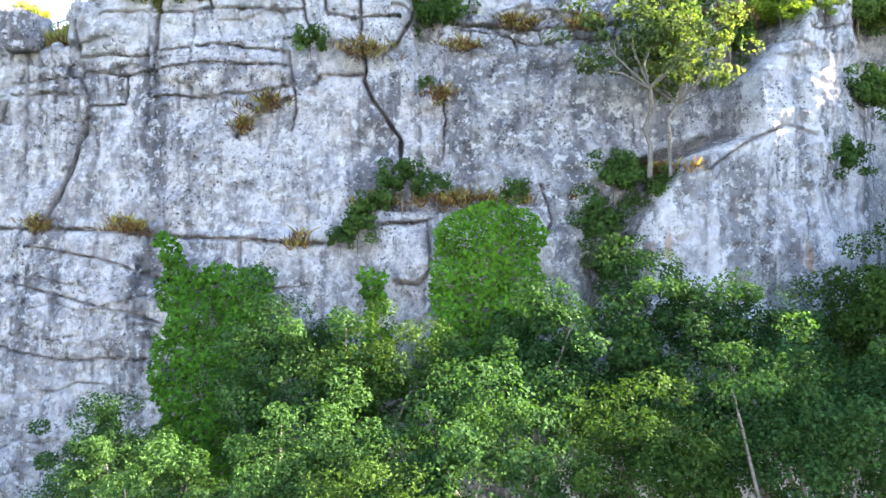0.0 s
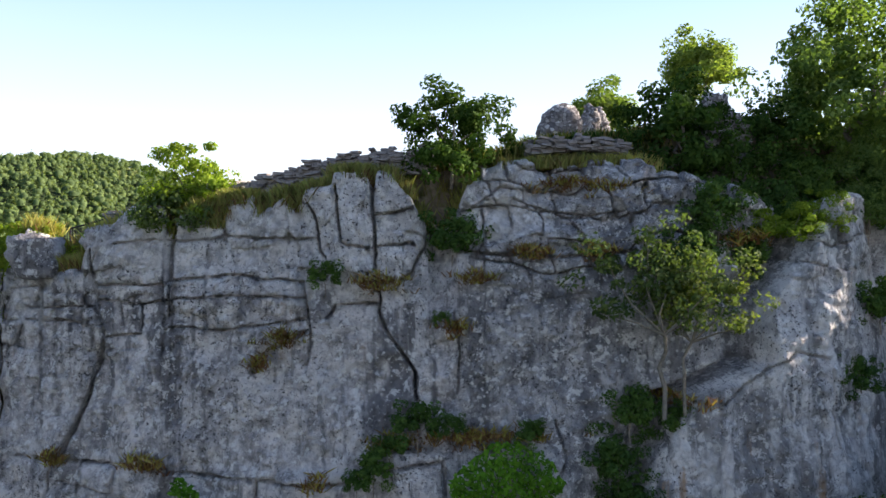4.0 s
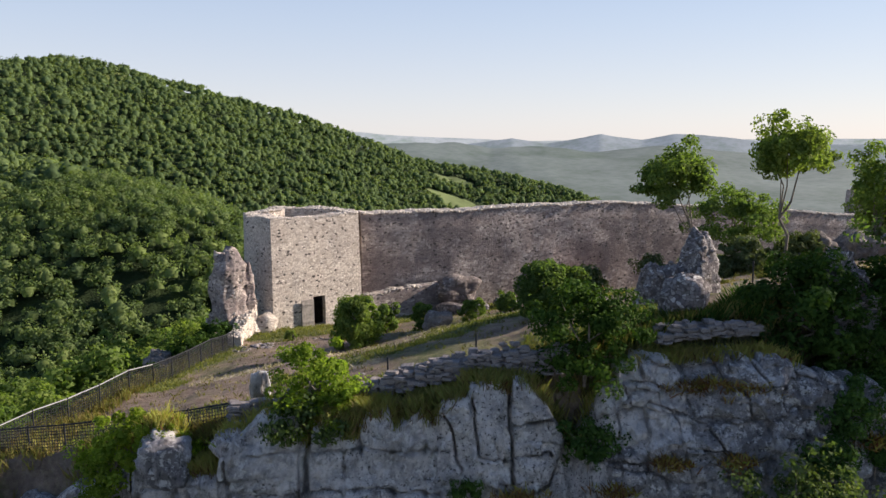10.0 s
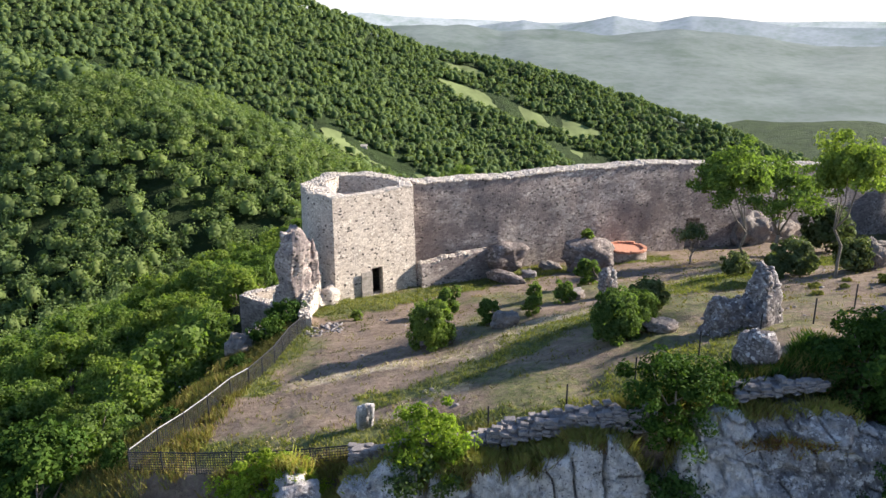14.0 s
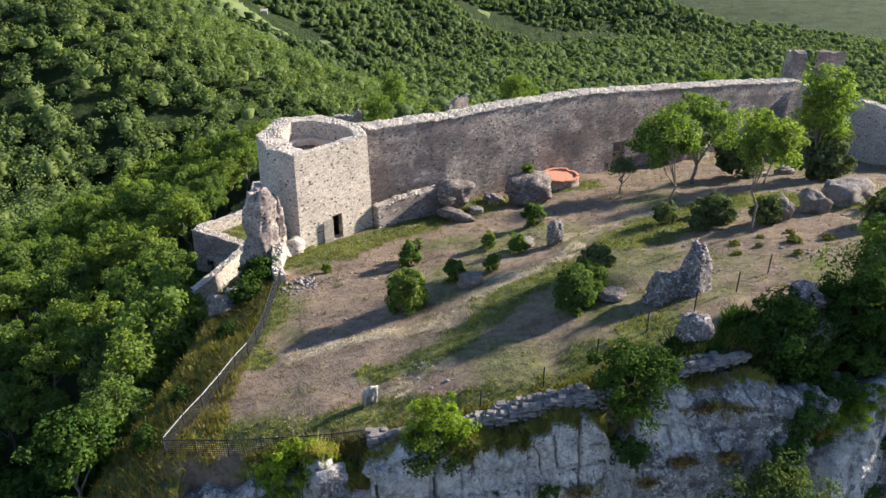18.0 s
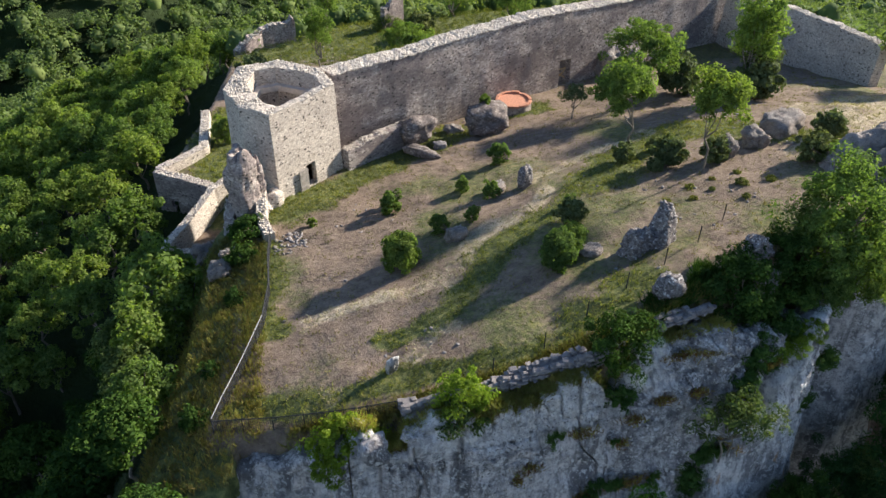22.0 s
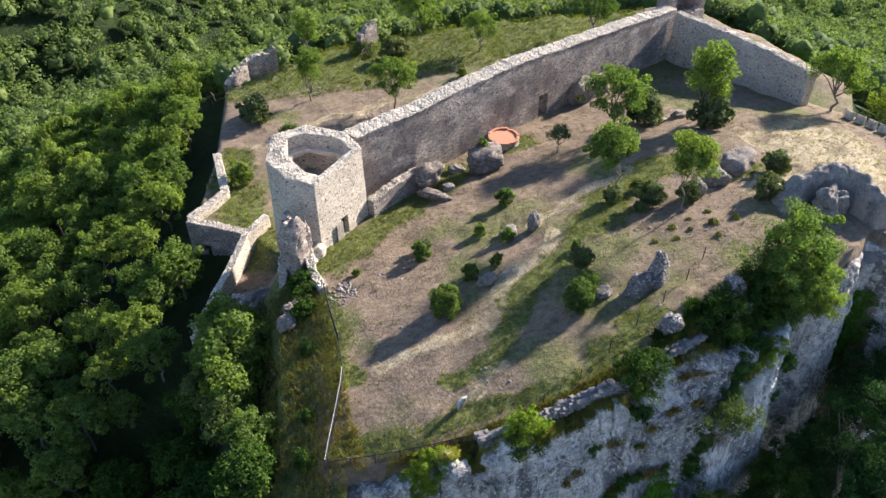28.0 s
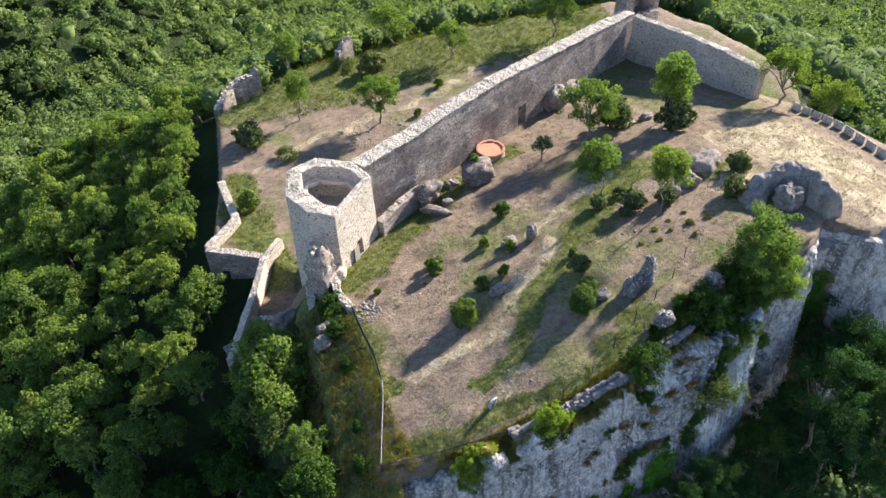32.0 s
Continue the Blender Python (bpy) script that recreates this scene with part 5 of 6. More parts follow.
plant(tree("tree", "fig-like tree with two pale stems growing from the cliff", "tree", "trees on the cliff", 24, 5.0, (2.1, 1.2, 1.8), 2.2, 58, 46, 0.42, 0.14, LEAF_LIGHT, PALE_BARK, 7, 0.075, 0.09, 0.5),
      [(11.2, 23.7, 1.0, 0, -1.7), (11.9, 23.9, 0.85, 140, -1.7)])
plant(tree("shrub", "green tuft of leaves on a rock ledge", "shrub", "plants on the ledges", 25, 1.15, (0.8, 0.45, 0.55), 0.3, 30, 70, 0.2, 0.085, LEAF_MID, BARK, 3, 0.02, 0.12, 0.5, True),
      [(3.75, 23.9, 1.1, 0, -2.75), (2.4, 23.8, 0.95, 100, -4.0), (7.2, 23.9, 0.7, 40, -2.9), (0.9, 24.7, 0.75, 10, 1.9), (4.8, 24.0, 0.6, 200, -2.6), (1.9, 23.7, 0.6, 170, -4.2), (15.9, 25.4, 0.35, 60, -0.6), (2.9, 23.8, 0.8, 20, -3.4), (4.5, 24.6, 0.4, 0, 0.7), (5.0, 25.0, 0.5, 40, 3.0)])


# ivy sheets that cling to the rock
def ivy(x0, x1, z0, z1, seed, notch, round_top):
    rng = np.random.default_rng(seed)
    n = int((x1 - x0) * (z1 - z0) * 330)
    x, z = rng.uniform(x0, x1, n), rng.uniform(z0, z1, n)
    edge = 0.3 * fbm(np.stack([x, z, 0 * x], 1), 1.1, 4, seed, 0.6)
    u, v = (x - x0) / (x1 - x0), (z - z0) / (z1 - z0)
    corner = round_top * np.clip(np.abs(u - 0.5) * 2 - 0.35, 0, 1) ** 2 * 2.4
    keep = (np.minimum(u, 1 - u) * (x1 - x0) + edge > 0.15) & ((1 - v) * (z1 - z0) + edge > 0.15 + corner + notch * np.clip(u - 0.2, 0, 0.08) / 0.08)
    x, z = x[keep], z[keep]
    lump = 0.5 * np.abs(fbm(np.stack([x, z, 0 * x], 1), 0.8, 3, 3))
    y = face_y(x, z) - 0.22 - 0.2 * rng.random(len(x)) - lump
    V, F = leaf_quads(np.stack([x, y, z], 1), np.tile([[0.15, -1.0, 0.45]], (len(x), 1)), 0.135, rng, 0.55)
    ob = new("ivy")
    part("leaves", nmesh("leaves", V, F, IVY_LEAF), None, ob)
    for k in range(4):
        q = np.linspace(0, 1, 9)
        sx = x0 + (x1 - x0) * (0.25 + 0.15 * k) + 0.25 * vnoise(np.stack([q * 5, 0 * q + k, 0 * q], 1), seed)
        sz = z0 + (z1 - z0) * 0.8 * q
        v, f = tube(np.stack([sx, face_y(sx, sz) - 0.12, sz], 1), np.linspace(0.05, 0.015, 9))
        part("stem", nmesh("stem", v, f, BARK, True), None, ob, "brown climbing stem")
    return tagged(ob, "sheet of dense green ivy clinging to the rock", "ivy", "ivy on the cliff")


ivy(-3.6, -0.05, -11.0, -3.7, 5, 1.05, 0.0)
ivy(4.55, 8.1, -7.9, -2.8, 6, 0.0, 1.0)
ivy(2.4, 3.5, -8.4, -4.6, 7, 0.3, 0.5)
ivy(28.6, 31.2, -6.0, 3.5, 9, 0.4, 1.0)


# grass: tufts and dead stems
def tufts(name, label, spots, blades, height, material, seed, fan=0.5, wide=1.0):
    """Grass blades at spots (n, 3), one object."""
    rng = np.random.default_rng(seed)
    k = len(spots)
    base = np.repeat(np.asarray(spots), blades, 0) + 0.13 * rng.standard_normal((k * blades, 3)) * [1, 1, 0]
    h = height * rng.uniform(0.5, 1.3, len(base))
    tip = base + np.stack([fan * h * rng.standard_normal(len(base)), fan * h * rng.standard_normal(len(base)), h], 1)
    side = rng.standard_normal((len(base), 3)) * [1, 1, 0]
    side *= wide * (0.022 + 0.02 * height) / (np.linalg.norm(side, axis=1, keepdims=True) + 1e-9)
    mid = base * 0.45 + tip * 0.55 + 0.12 * h[:, None] * [0, 0, 1]
    V = np.stack([base - side, base + side, mid + side * 0.7, tip, mid - side * 0.7], 1).reshape(-1, 3)
    F = (np.arange(len(base)) * 5)[:, None] + [[0, 1, 2, 3]]
    return tagged(new(name, nmesh(name, V, F, material)), label, "grass", kind="stuff")


def scatter(n, x0, x1, y0, y1, seed, keep):
    rng = np.random.default_rng(seed)
    x, y = rng.uniform(x0, x1, n), rng.uniform(y0, y1, n)
    k = keep(x, y)
    x, y = x[k], y[k]
    return np.stack([x, y, land(x, y) - 0.02], 1)


def yard(x, y):
    return outside(x, y, EDGE)[0] == 0


def thick(lines, seed, least):
    return lambda x, y: cover(x, y, lines, seed) > least


tufts("dry_grass", "pale trampled straw along the paths and the eastern slope", scatter(50000, -17, 46, 27, 96, 1, thick(STRAW_LINES, 61, 0.45)), 5, 0.12, PALE_STRAW, 1, 0.9)
tufts("dry_grass", "short dry straw-coloured grass across the plateau", scatter(5200, -17, 50, 27, 80, 19, yard), 7, 0.14, DULL_GRASS, 19)
tufts("green_grass", "greener grass below the walls and by the path", scatter(26000, -17, 30, 27, 68, 2, lambda x, y: yard(x, y) & thick(GREEN_LINES, 67, 0.35)(x, y)), 6, 0.17, GRASS, 2, 0.6)
tufts("rim_grass", "long brown and yellow grass along the cliff rim", scatter(5200, -17, 14, 25.6, 29.2, 3, lambda x, y: (outside(x, y, EDGE)[0] < 0.3) & (outside(x, y + 1.2, EDGE)[0] < 0.01) & (y < 28.0 + 0.1 * np.abs(x))), 12, 0.5, DULL_GRASS, 3, 0.3, 0.6)
tufts("rim_scrub", "dark green scrub and long grass above the cliff rim", scatter(2600, 4.5, 12.5, 27, 34, 6, lambda x, y: yard(x, y) & (y < 27.9 + 0.34 * (x - 5) + 0.6 * np.sin(x * 1.7)) & (y > 27.2 + 0.16 * (x - 5))), 12, 0.5, LEAF_DARK, 6, 0.4, 0.8)
tufts("slope_grass", "tall yellow grass on the western slope", scatter(5200, -24, -11, 28, 52, 4, lambda x, y: (outside(x, y, EDGE)[0] < 5.5) & (x < -13.2 + 0.1 * (y - 40))), 9, 0.4, DULL_GRASS, 4, 0.3, 0.7)
tufts("terrace_grass", "grass on the terrace behind the wall", scatter(26000, -20, 62, 64, 112, 5, lambda x, y: (outside(x, y, TERRACE)[0] == 0) & thick(GREEN_LINES, 67, 0.4)(x, y)), 7, 0.3, GRASS, 5)
rng = np.random.default_rng(18)
cx = np.concatenate([rng.uniform(-3.6, 2.2, 520), rng.uniform(-7.9, -6.6, 130), rng.uniform(-9.6, 12, 300)])
cz = np.interp(cx, TOPX, TOPZ)
crest = np.stack([cx, face_y(cx, cz) + rng.uniform(0.2, 1.0, len(cx)), cz - 0.05 + 0.2 * (cx < -6.5)], 1)
tufts("crest_grass", "tall yellow and brown grass on the crest of the cliff", crest, 34, 0.45, CREST_STRAW, 13, 0.3, 0.45)
tufts("crest_stems", "reddish dead stems on the crest of the cliff", crest[::3] - [0, 0.12, 0.05], 12, 0.34, RUSTY, 14, 0.4, 0.5)
rng = np.random.default_rng(8)
ledge = [(-4.6, -3.55, 0.5), (-7.7, -3.4, 0.3), (-0.5, 0.35, 0.45), (5.9, -2.75, 1.6), (7.4, 3.0, 0.6), (3.1, -2.9, 0.6), (2.6, 2.05, 0.6), (5.6, 2.2, 0.4), (4.9, 0.6, 0.3), (14.6, 3.4, 0.7), (0.6, -4.0, 0.3), (12.0, -1.7, 0.6), (-1.2, -0.4, 0.2), (8.6, 5.2, 0.7), (10.4, 5.0, 0.6), (9.4, 2.9, 0.4)]
sp = []
for lx, lz, half in ledge:
    q = lx + half * rng.standard_normal(int(45 * half) + 9) * 0.6
    sp.append(np.stack([q, face_y(q, np.full(len(q), lz)) - 0.25 + 0.1 * rng.random(len(q)), lz - 0.05 + 0.12 * rng.standard_normal(len(q))], 1))
sp = np.concatenate(sp)
tufts("ledge_grass", "brown dead grass and stems on the rock ledges", sp, 6, 0.2, RUSTY, 9, 0.8)
tufts("ledge_grass", "dry yellow-green grass on the rock ledges", sp[::2] + [0.05, -0.05, 0.04], 7, 0.22, STRAW, 10, 0.8)

# ---- rocks and fallen masonry ----
G = "rocks on the plateau"
rock("standing_stone", 7.6, 47.2, None, (0.55, 0.5, 1.05), 3, "upright pointed grey stone in the grass", turn=20, group=G, rough=0.3, material=CONGLOMERATE)
rock("rock", 5.4, 48.0, None, (0.8, 0.6, 0.4), 4, "low grey boulder beside a bush", group=G)
rock("rock", 0.5, 42.1, None, (0.7, 0.5, 0.55), 5, "pale boulder with dry grass round it", group=G)
tagged(ruin_column("rubble_mass", "tall spire of weathered rubble masonry", (11.5, 34.3), 0.42, 0.36, 5.9, 9.1, 30, 6, CONGLOMERATE, 0.5, "rock", 1.5), group=G)
tagged(ruin_column("rubble_mass", "grey mass of rubble masonry beside the spire", (9.8, 34.0), 0.7, 0.5, 5.6, 7.75, 10, 7, CONGLOMERATE, 0.6, "rock", 0.6), group=G)
rock("rubble_mass", 10.6, 34.0, None, (0.7, 0.6, 0.5), 27, "low stub of grey rubble masonry", material=CONGLOMERATE, group=G, rough=0.4)
rock("rock", 9.0, 29.2, None, (0.76, 0.7, 0.98), 8, "rounded conglomerate boulder near the cliff edge", material=CONGLOMERATE, group=G, rough=0.25)
rock("rock", 7.2, 35.0, None, (0.7, 0.5, 0.3), 9, "flat grey stone in the grass", group=G)
rock("rock", 24.2, 43.2, None, (0.9, 0.8, 0.9), 10, "grey-brown boulder among shrubs", group=G)
rock("rock", 28.0, 45.2, None, (1.8, 1.2, 1.0), 11, "long brown boulder on the rise", turn=25, group=G)
rock("rock", 21.4, 42.6, None, (0.7, 0.6, 0.9), 12, "grey rock hidden among bushes", group=G)
rock("rock", 15.4, 30.4, None, (0.9, 0.8, 0.85), 13, "grey rock beside dark shrubs", material=CONGLOMERATE, group=G, rough=0.4)
def ridge_rock(name, label, at, line, wide, seed, material):
    """An outcrop: a crest line of (x, y, height) in plan, rounded over, split by rough steps."""
    g = np.arange(-6, 6.01, 0.11)
    gx, gy = np.meshgrid(g, g)
    px, py = gx.ravel(), gy.ravel()
    p = np.stack([px, py, 0 * px + seed], 1)
    wx, wy = px + 0.35 * fbm(p, 0.7, 3, seed), py + 0.35 * fbm(p, 0.7, 3, seed + 3)
    z = np.full(px.shape, -2.0)
    for (ax, ay, ah), (bx, by, bh) in zip(line, line[1:]):
        dx, dy = bx - ax, by - ay
        t = np.clip(((wx - ax) * dx + (wy - ay) * dy) / (dx * dx + dy * dy), 0, 1)
        d = np.hypot(wx - ax - t * dx, wy - ay - t * dy) / wide
        z = np.maximum(z, (ah + t * (bh - ah) + 1.0) * np.clip(1 - d ** 3.2, -1, 1) ** 1 - 1.0)
    z = z + (0.28 * fbm(p, 0.8, 3, seed + 7) + 0.1 * fbm(p, 2.6, 3, seed + 9) - 0.3 * np.clip(0.1 - np.abs(fbm(p, 0.45, 2, seed + 11)), 0, 0.1) / 0.1)
    z = np.maximum(z, -1.6)
    ob = new(name, nmesh(name, np.stack([px, py, z], 1), grid_faces(len(g), len(g)), material))
    ob.location = (at[0], at[1], ground_at(*at))
    return tagged(ob, label, "crag", G)


ridge_rock("crag", "huge curved ridge of grey rock outcrop", (30.2, 35.6), [(-3.6, 1.4, 0.7), (-1.8, 2.2, 1.9), (0.4, 1.6, 2.9), (1.6, -0.6, 3.0), (1.4, -3.2, 2.2)], 1.5, 14, CRAG_STONE)
rock("crag", 28.9, 34.9, None, (1.35, 1.1, 1.25), 15, "lumpy grey boulder leaning on the outcrop", "crag", 10, CRAG_STONE, 5, 0.28, 0, 0.35, G)
rock("fallen_block", 2.6, 61.2, 0.55, (1.75, 1.15, 1.25), 16, "fallen block of brown masonry on a low wall", "block", 20, group="fallen masonry", material=FALLEN, rough=0.22)
rock("fallen_block", 2.4, 58.9, None, (1.9, 0.6, 0.5), 17, "tilted fallen slab of masonry", "block", -50, material=FALLEN, group="fallen masonry", rough=0.2)
rock("fallen_block", 4.4, 59.6, None, (0.6, 0.5, 0.4), 18, "pale fallen stone by the ruined wall", "block", 0, material=DRY_STONE, group="fallen masonry")
rock("rock", 9.6, 61.6, None, (2.0, 1.3, 1.5), 19, "large grey boulder beneath the brick basin", group=G, rough=0.3, sink=0.35, material=FALLEN)
rock("rock", 6.6, 62.8, None, (0.9, 0.6, 0.45), 20, "brown rock under the wall", group=G)
rock("rock", 27.2, 72.0, None, (1.6, 1.2, 1.6), 22, "pale tumbled masonry beside the gateway", group=G, rough=0.4)
rock("rock", 30.2, 73.0, None, (2.0, 1.0, 1.3), 23, "long pale tumbled masonry under the wall", turn=20, group=G, rough=0.4)
rock("rock", 33.0, 60.2, None, (0.9, 0.6, 0.4), 24, "flat pale block below the trees", group=G)
rock("slab", -6.6, 31.0, None, (0.42, 0.2, 0.75), 25, "small pale upright marker stone in the grass", "stone", 15, PALE_LIMESTONE, 4, 0.18, 8, 0.3)
rock("cliff_boulder", -8.7, 26.3, 2.3, (0.75, 0.7, 0.75), 26, "pale rounded boulder at the end of the cliff top", "rock", 0, LIMESTONE, 4, 0.22, 0, 0.2)
rock("cliff_boulder", -5.9, 27.4, 3.2, (1.0, 0.5, 0.5), 28, "pale limestone block on the cliff top", "rock", 15, LIMESTONE, 4, 0.3, 0, 0.3)
rock("cliff_boulder", -6.2, 26.2, 3.0, (0.9, 0.6, 0.55), 29, "pale rounded block on the cliff edge", "rock", 10, LIMESTONE, 4, 0.25, 0, 0.3)
for k, (x, y, s) in enumerate([(-17.4, 56.6, 1.5), (-19.6, 55.2, 1.2), (-15.9, 47.2, 0.9), (-22.6, 58.4, 1.5), (-15.0, 49.0, 0.7)]):
    rock("rock", x, y, None, (s, s * 0.8, s * 0.8), 40 + k, "grey rock on the western slope", group="rocks on the slope", rough=0.4)
spots = scatter(420, -12, 30, 30, 66, 12, lambda x, y: yard(x, y) & (vnoise(np.stack([x, y, 0 * x], 1) * 0.22, 55) > 0.2))
tagged(new("loose_stones", heap_stones("loose_stones", spots, 0.13, 5, DRY_STONE)), "small loose stones scattered in the grass", "stones", kind="stuff")
spots = np.concatenate([scatter(60, -11.8, -9.4, 46.6, 49.6, 13, yard), scatter(50, -8, 4, 98, 104, 14, lambda x, y: x == x), scatter(70, 2, 12, 84, 90, 15, lambda x, y: x == x)])
tagged(new("rubble_heap", heap_stones("rubble_heap", spots, 0.16, 6, DRY_STONE)), "heaps of pale tumbled stones", "stones", kind="stuff")

# round brick basin on its rubble plinth
basin = thing("brick_basin", "round red brick basin on a rubble plinth", "basin", at=(13.7, 65.8, -0.8))
rng = np.random.default_rng(2)
v, f = tube([(0, 0, -1.2), (0, 0, 1.5)], (2.0, 1.75), 28)
part("plinth", nmesh("plinth", v, f, WALL_STONE, True), None, basin)
bm = bmesh.new()
bmesh.ops.create_circle(bm, cap_ends=True, segments=28, radius=1.5)
for q in bm.verts:
    q.co.z = 1.55
part("basin_floor", bm, BRICK, basin, "smooth terracotta floor")
bm = box_bm(-0.19, 0.19, -0.16, 0.16, -0.09, 0.11, 0.02)
me = bpy.data.meshes.new("rim_brick")
bm.to_mesh(me)
bm.free()
me.materials.append(BRICK)
for k in range(26):
    b = new("rim_brick", me)
    b.parent = basin
    a = 2 * math.pi * k / 26
    b.matrix_basis = pose(1.62 * math.cos(a), 1.62 * math.sin(a), 1.6 + 0.03 * rng.standard_normal(), 0, 0, math.degrees(a) + 90)


# ---- dry-stone wall on the cliff's rim: every stone its own ----
def dry_wall(label, pts, tops, foot, seed, want):
    ob = thing("dry_stone_wall", label, "wall")
    rng = np.random.default_rng(seed)
    pts = np.array(pts, float)
    seg = np.r_[0, np.cumsum(np.hypot(*np.diff(pts, axis=0).T))]
    kinds = []
    for k in range(10):
        bm = box_bm(-0.5, 0.5, -0.5, 0.5, -0.5, 0.5, 0.12)
        for q in bm.verts:
            q.co += Vector(rng.uniform(-0.13, 0.13, 3))
        me = bpy.data.meshes.new("stone")
        bm.to_mesh(me)
        bm.free()
        me.materials.append(DRY_STONE)
        kinds.append(me)
    me, _ = wall_mesh("core", pts, [t - 0.2 for t in tops], foot, 0.34, DRY_STONE, 0.3, 0.05, seed)
    part("core", me, None, ob)
    made = 0
    for side in (-0.26, 0.22):
        s = 0.0
        z_off = np.zeros(400)
        while s < seg[-1] and made < want:
            ln = rng.uniform(0.18, 0.42)
            x, y = np.interp(s, seg, pts[:, 0]), np.interp(s, seg, pts[:, 1])
            lo, hi = np.interp(s, seg, foot), np.interp(s, seg, tops)
            d = np.interp(s + 0.3, seg, pts[:, 0]) - np.interp(s - 0.3, seg, pts[:, 0]), np.interp(s + 0.3, seg, pts[:, 1]) - np.interp(s - 0.3, seg, pts[:, 1])
            a = math.degrees(math.atan2(d[1], d[0]))
            z = lo
            while z < hi + rng.uniform(-0.2, 0.14):
                h = rng.uniform(0.045, 0.11)
                st = new("stone", kinds[int(rng.integers(10))])
                st.parent = ob
                st.matrix_basis = Matrix.LocRotScale((x + rng.uniform(-0.08, 0.08), y + side + rng.uniform(-0.12, 0.12), z + h / 2), Euler((radians(rng.uniform(-6, 6)), radians(rng.uniform(-7, 7)), radians(a + rng.uniform(-14, 14)))), (ln * rng.uniform(0.8, 1.15), rng.uniform(0.2, 0.34), h * 1.08))
                z += h
                made += 1
            s += ln * 0.92
    return ob


dry_wall("low dry-stone wall of thin slabs along the cliff rim", [(-2.6, 27.0), (-0.5, 26.8), (1.6, 26.7), (4.3, 26.7)], [5.1, 5.85, 6.3, 6.5], [4.5, 5.2, 5.5, 5.6], 3, 420)
dry_wall("broken dry-stone footing on the cliff rim", [(-6.8, 27.6), (-4.6, 27.4), (-2.8, 27.1)], [4.4, 4.9, 5.3], [3.7, 4.1, 4.5], 4, 160)
dry_wall("dark courses of stone on the rocky knoll", [(7.6, 27.5), (9.4, 27.6), (11.2, 28.0)], [6.8, 7.0, 6.9], [6.3, 6.5, 6.4], 5, 130)
dry_wall("short pier of coursed stones beside the trees", [(14.4, 28.6), (15.8, 28.9)], [7.4, 7.6], [5.2, 5.2], 6, 120)


# ---- fences ----
def fence(label, pts, height, every, rail, wires=True, post_mat=None, sag=0.0):
    ob = thing("fence", label, "fence", "fences")
    pts = np.array(pts, float)
    seg = np.r_[0, np.cumsum(np.hypot(*np.diff(pts, axis=0).T))]
    n = max(2, int(round(seg[-1] / every)) + 1)
    ss = np.linspace(0, seg[-1], n)
    px, py = np.interp(ss, seg, pts[:, 0]), np.interp(ss, seg, pts[:, 1])
    pz = land(px, py)
    v, f = tube([(0, 0, -0.3), (0, 0, height + 0.06)], (0.035, 0.035), 8)
    me = nmesh("post", v, f, post_mat or STEEL, True)
    for x, y, z in zip(px, py, pz):
        p = new("post", me)
        p.parent = ob
        p.matrix_basis = pose(x, y, z)
    for k in range(n - 1):
        a, b = np.array([px[k], py[k], pz[k]]), np.array([px[k + 1], py[k + 1], pz[k + 1]])
        up = np.array([0, 0, height])
        if rail:
            v, f = tube([a + up, b + up], (0.03, 0.03), 6)
            part("top_rail", nmesh("top_rail", v, f, rail, True), None, ob)
        if wires:
            V, F, off = [], [], 0
            for t in np.linspace(0, 1, max(4, int(np.linalg.norm(b - a) / 0.11))):
                q = a * (1 - t) + b * t
                v, f = tube([q + [0, 0, 0.02], q + up * 0.99], (0.014, 0.014), 3)
                V.append(v), F.append(f + off)
                off += len(v)
            for h in np.arange(0.06, 1.0, 0.12):
                v, f = tube([a + up * h, b + up * h], (0.014, 0.014), 3)
                V.append(v), F.append(f + off)
                off += len(v)
            part("wire_panel", nmesh("wire_panel", np.concatenate(V), np.concatenate(F), STEEL), None, ob, "dark wire mesh panel")["kind"] = "stuff"
    return ob


fence("dark wire mesh fence with a pale top rail", [(-16.8, 31.1), (-15.2, 34.4), (-13.6, 37.6), (-13.3, 38.6)], 1.05, 1.6, PALE_STEEL)
fence("dark wire mesh fence climbing to the ruined wall", [(-13.3, 38.6), (-12.6, 42), (-12.3, 46), (-11.9, 49.0)], 1.05, 1.7, STEEL)
fence("dark wire mesh fence above the cliff", [(-16.8, 31.0), (-13.0, 29.6), (-10.0, 28.7), (-6.9, 27.9)], 1.0, 1.7, STEEL)
fence("thin iron posts along the rim without wire", [(-1.6, 28.2), (1.4, 28.6), (4.2, 29.6), (6.8, 30.6), (12.6, 32.6), (16.0, 34.6)], 1.15, 3.1, None, False)
fence("pale panelled fence on the eastern side", [(49.3, 52.2), (48.0, 46.5), (47.2, 41), (46.9, 35.5)], 1.1, 1.5, PALE_STEEL, False, PALE_STEEL)
panelled = bpy.data.objects["fence.004"]
for k in range(10):
    t0, t1 = k / 10 + 0.01, (k + 1) / 10 - 0.01
    P = [(49.3 + (46.9 - 49.3) * t, 52.2 + (35.5 - 52.2) * t) for t in (t0, t1)]
    me, _ = wall_mesh("panel", P, [ground_at(*q) + 1.0 for q in P], [ground_at(*q) - 0.2 for q in P], 0.08, CAP_STONE, 0.8, 0.0, 90 + k)
    part("panel", me, None, panelled, "pale weathered panel")
bench = thing("bench", "low timber bench under the trees", "bench", at=(30.3, 60.0, ground_at(30.3, 60.0)))
part("seat", box_bm(-0.9, 0.9, -0.22, 0.22, 0.4, 0.46, 0.01), DOOR_WOOD, bench)
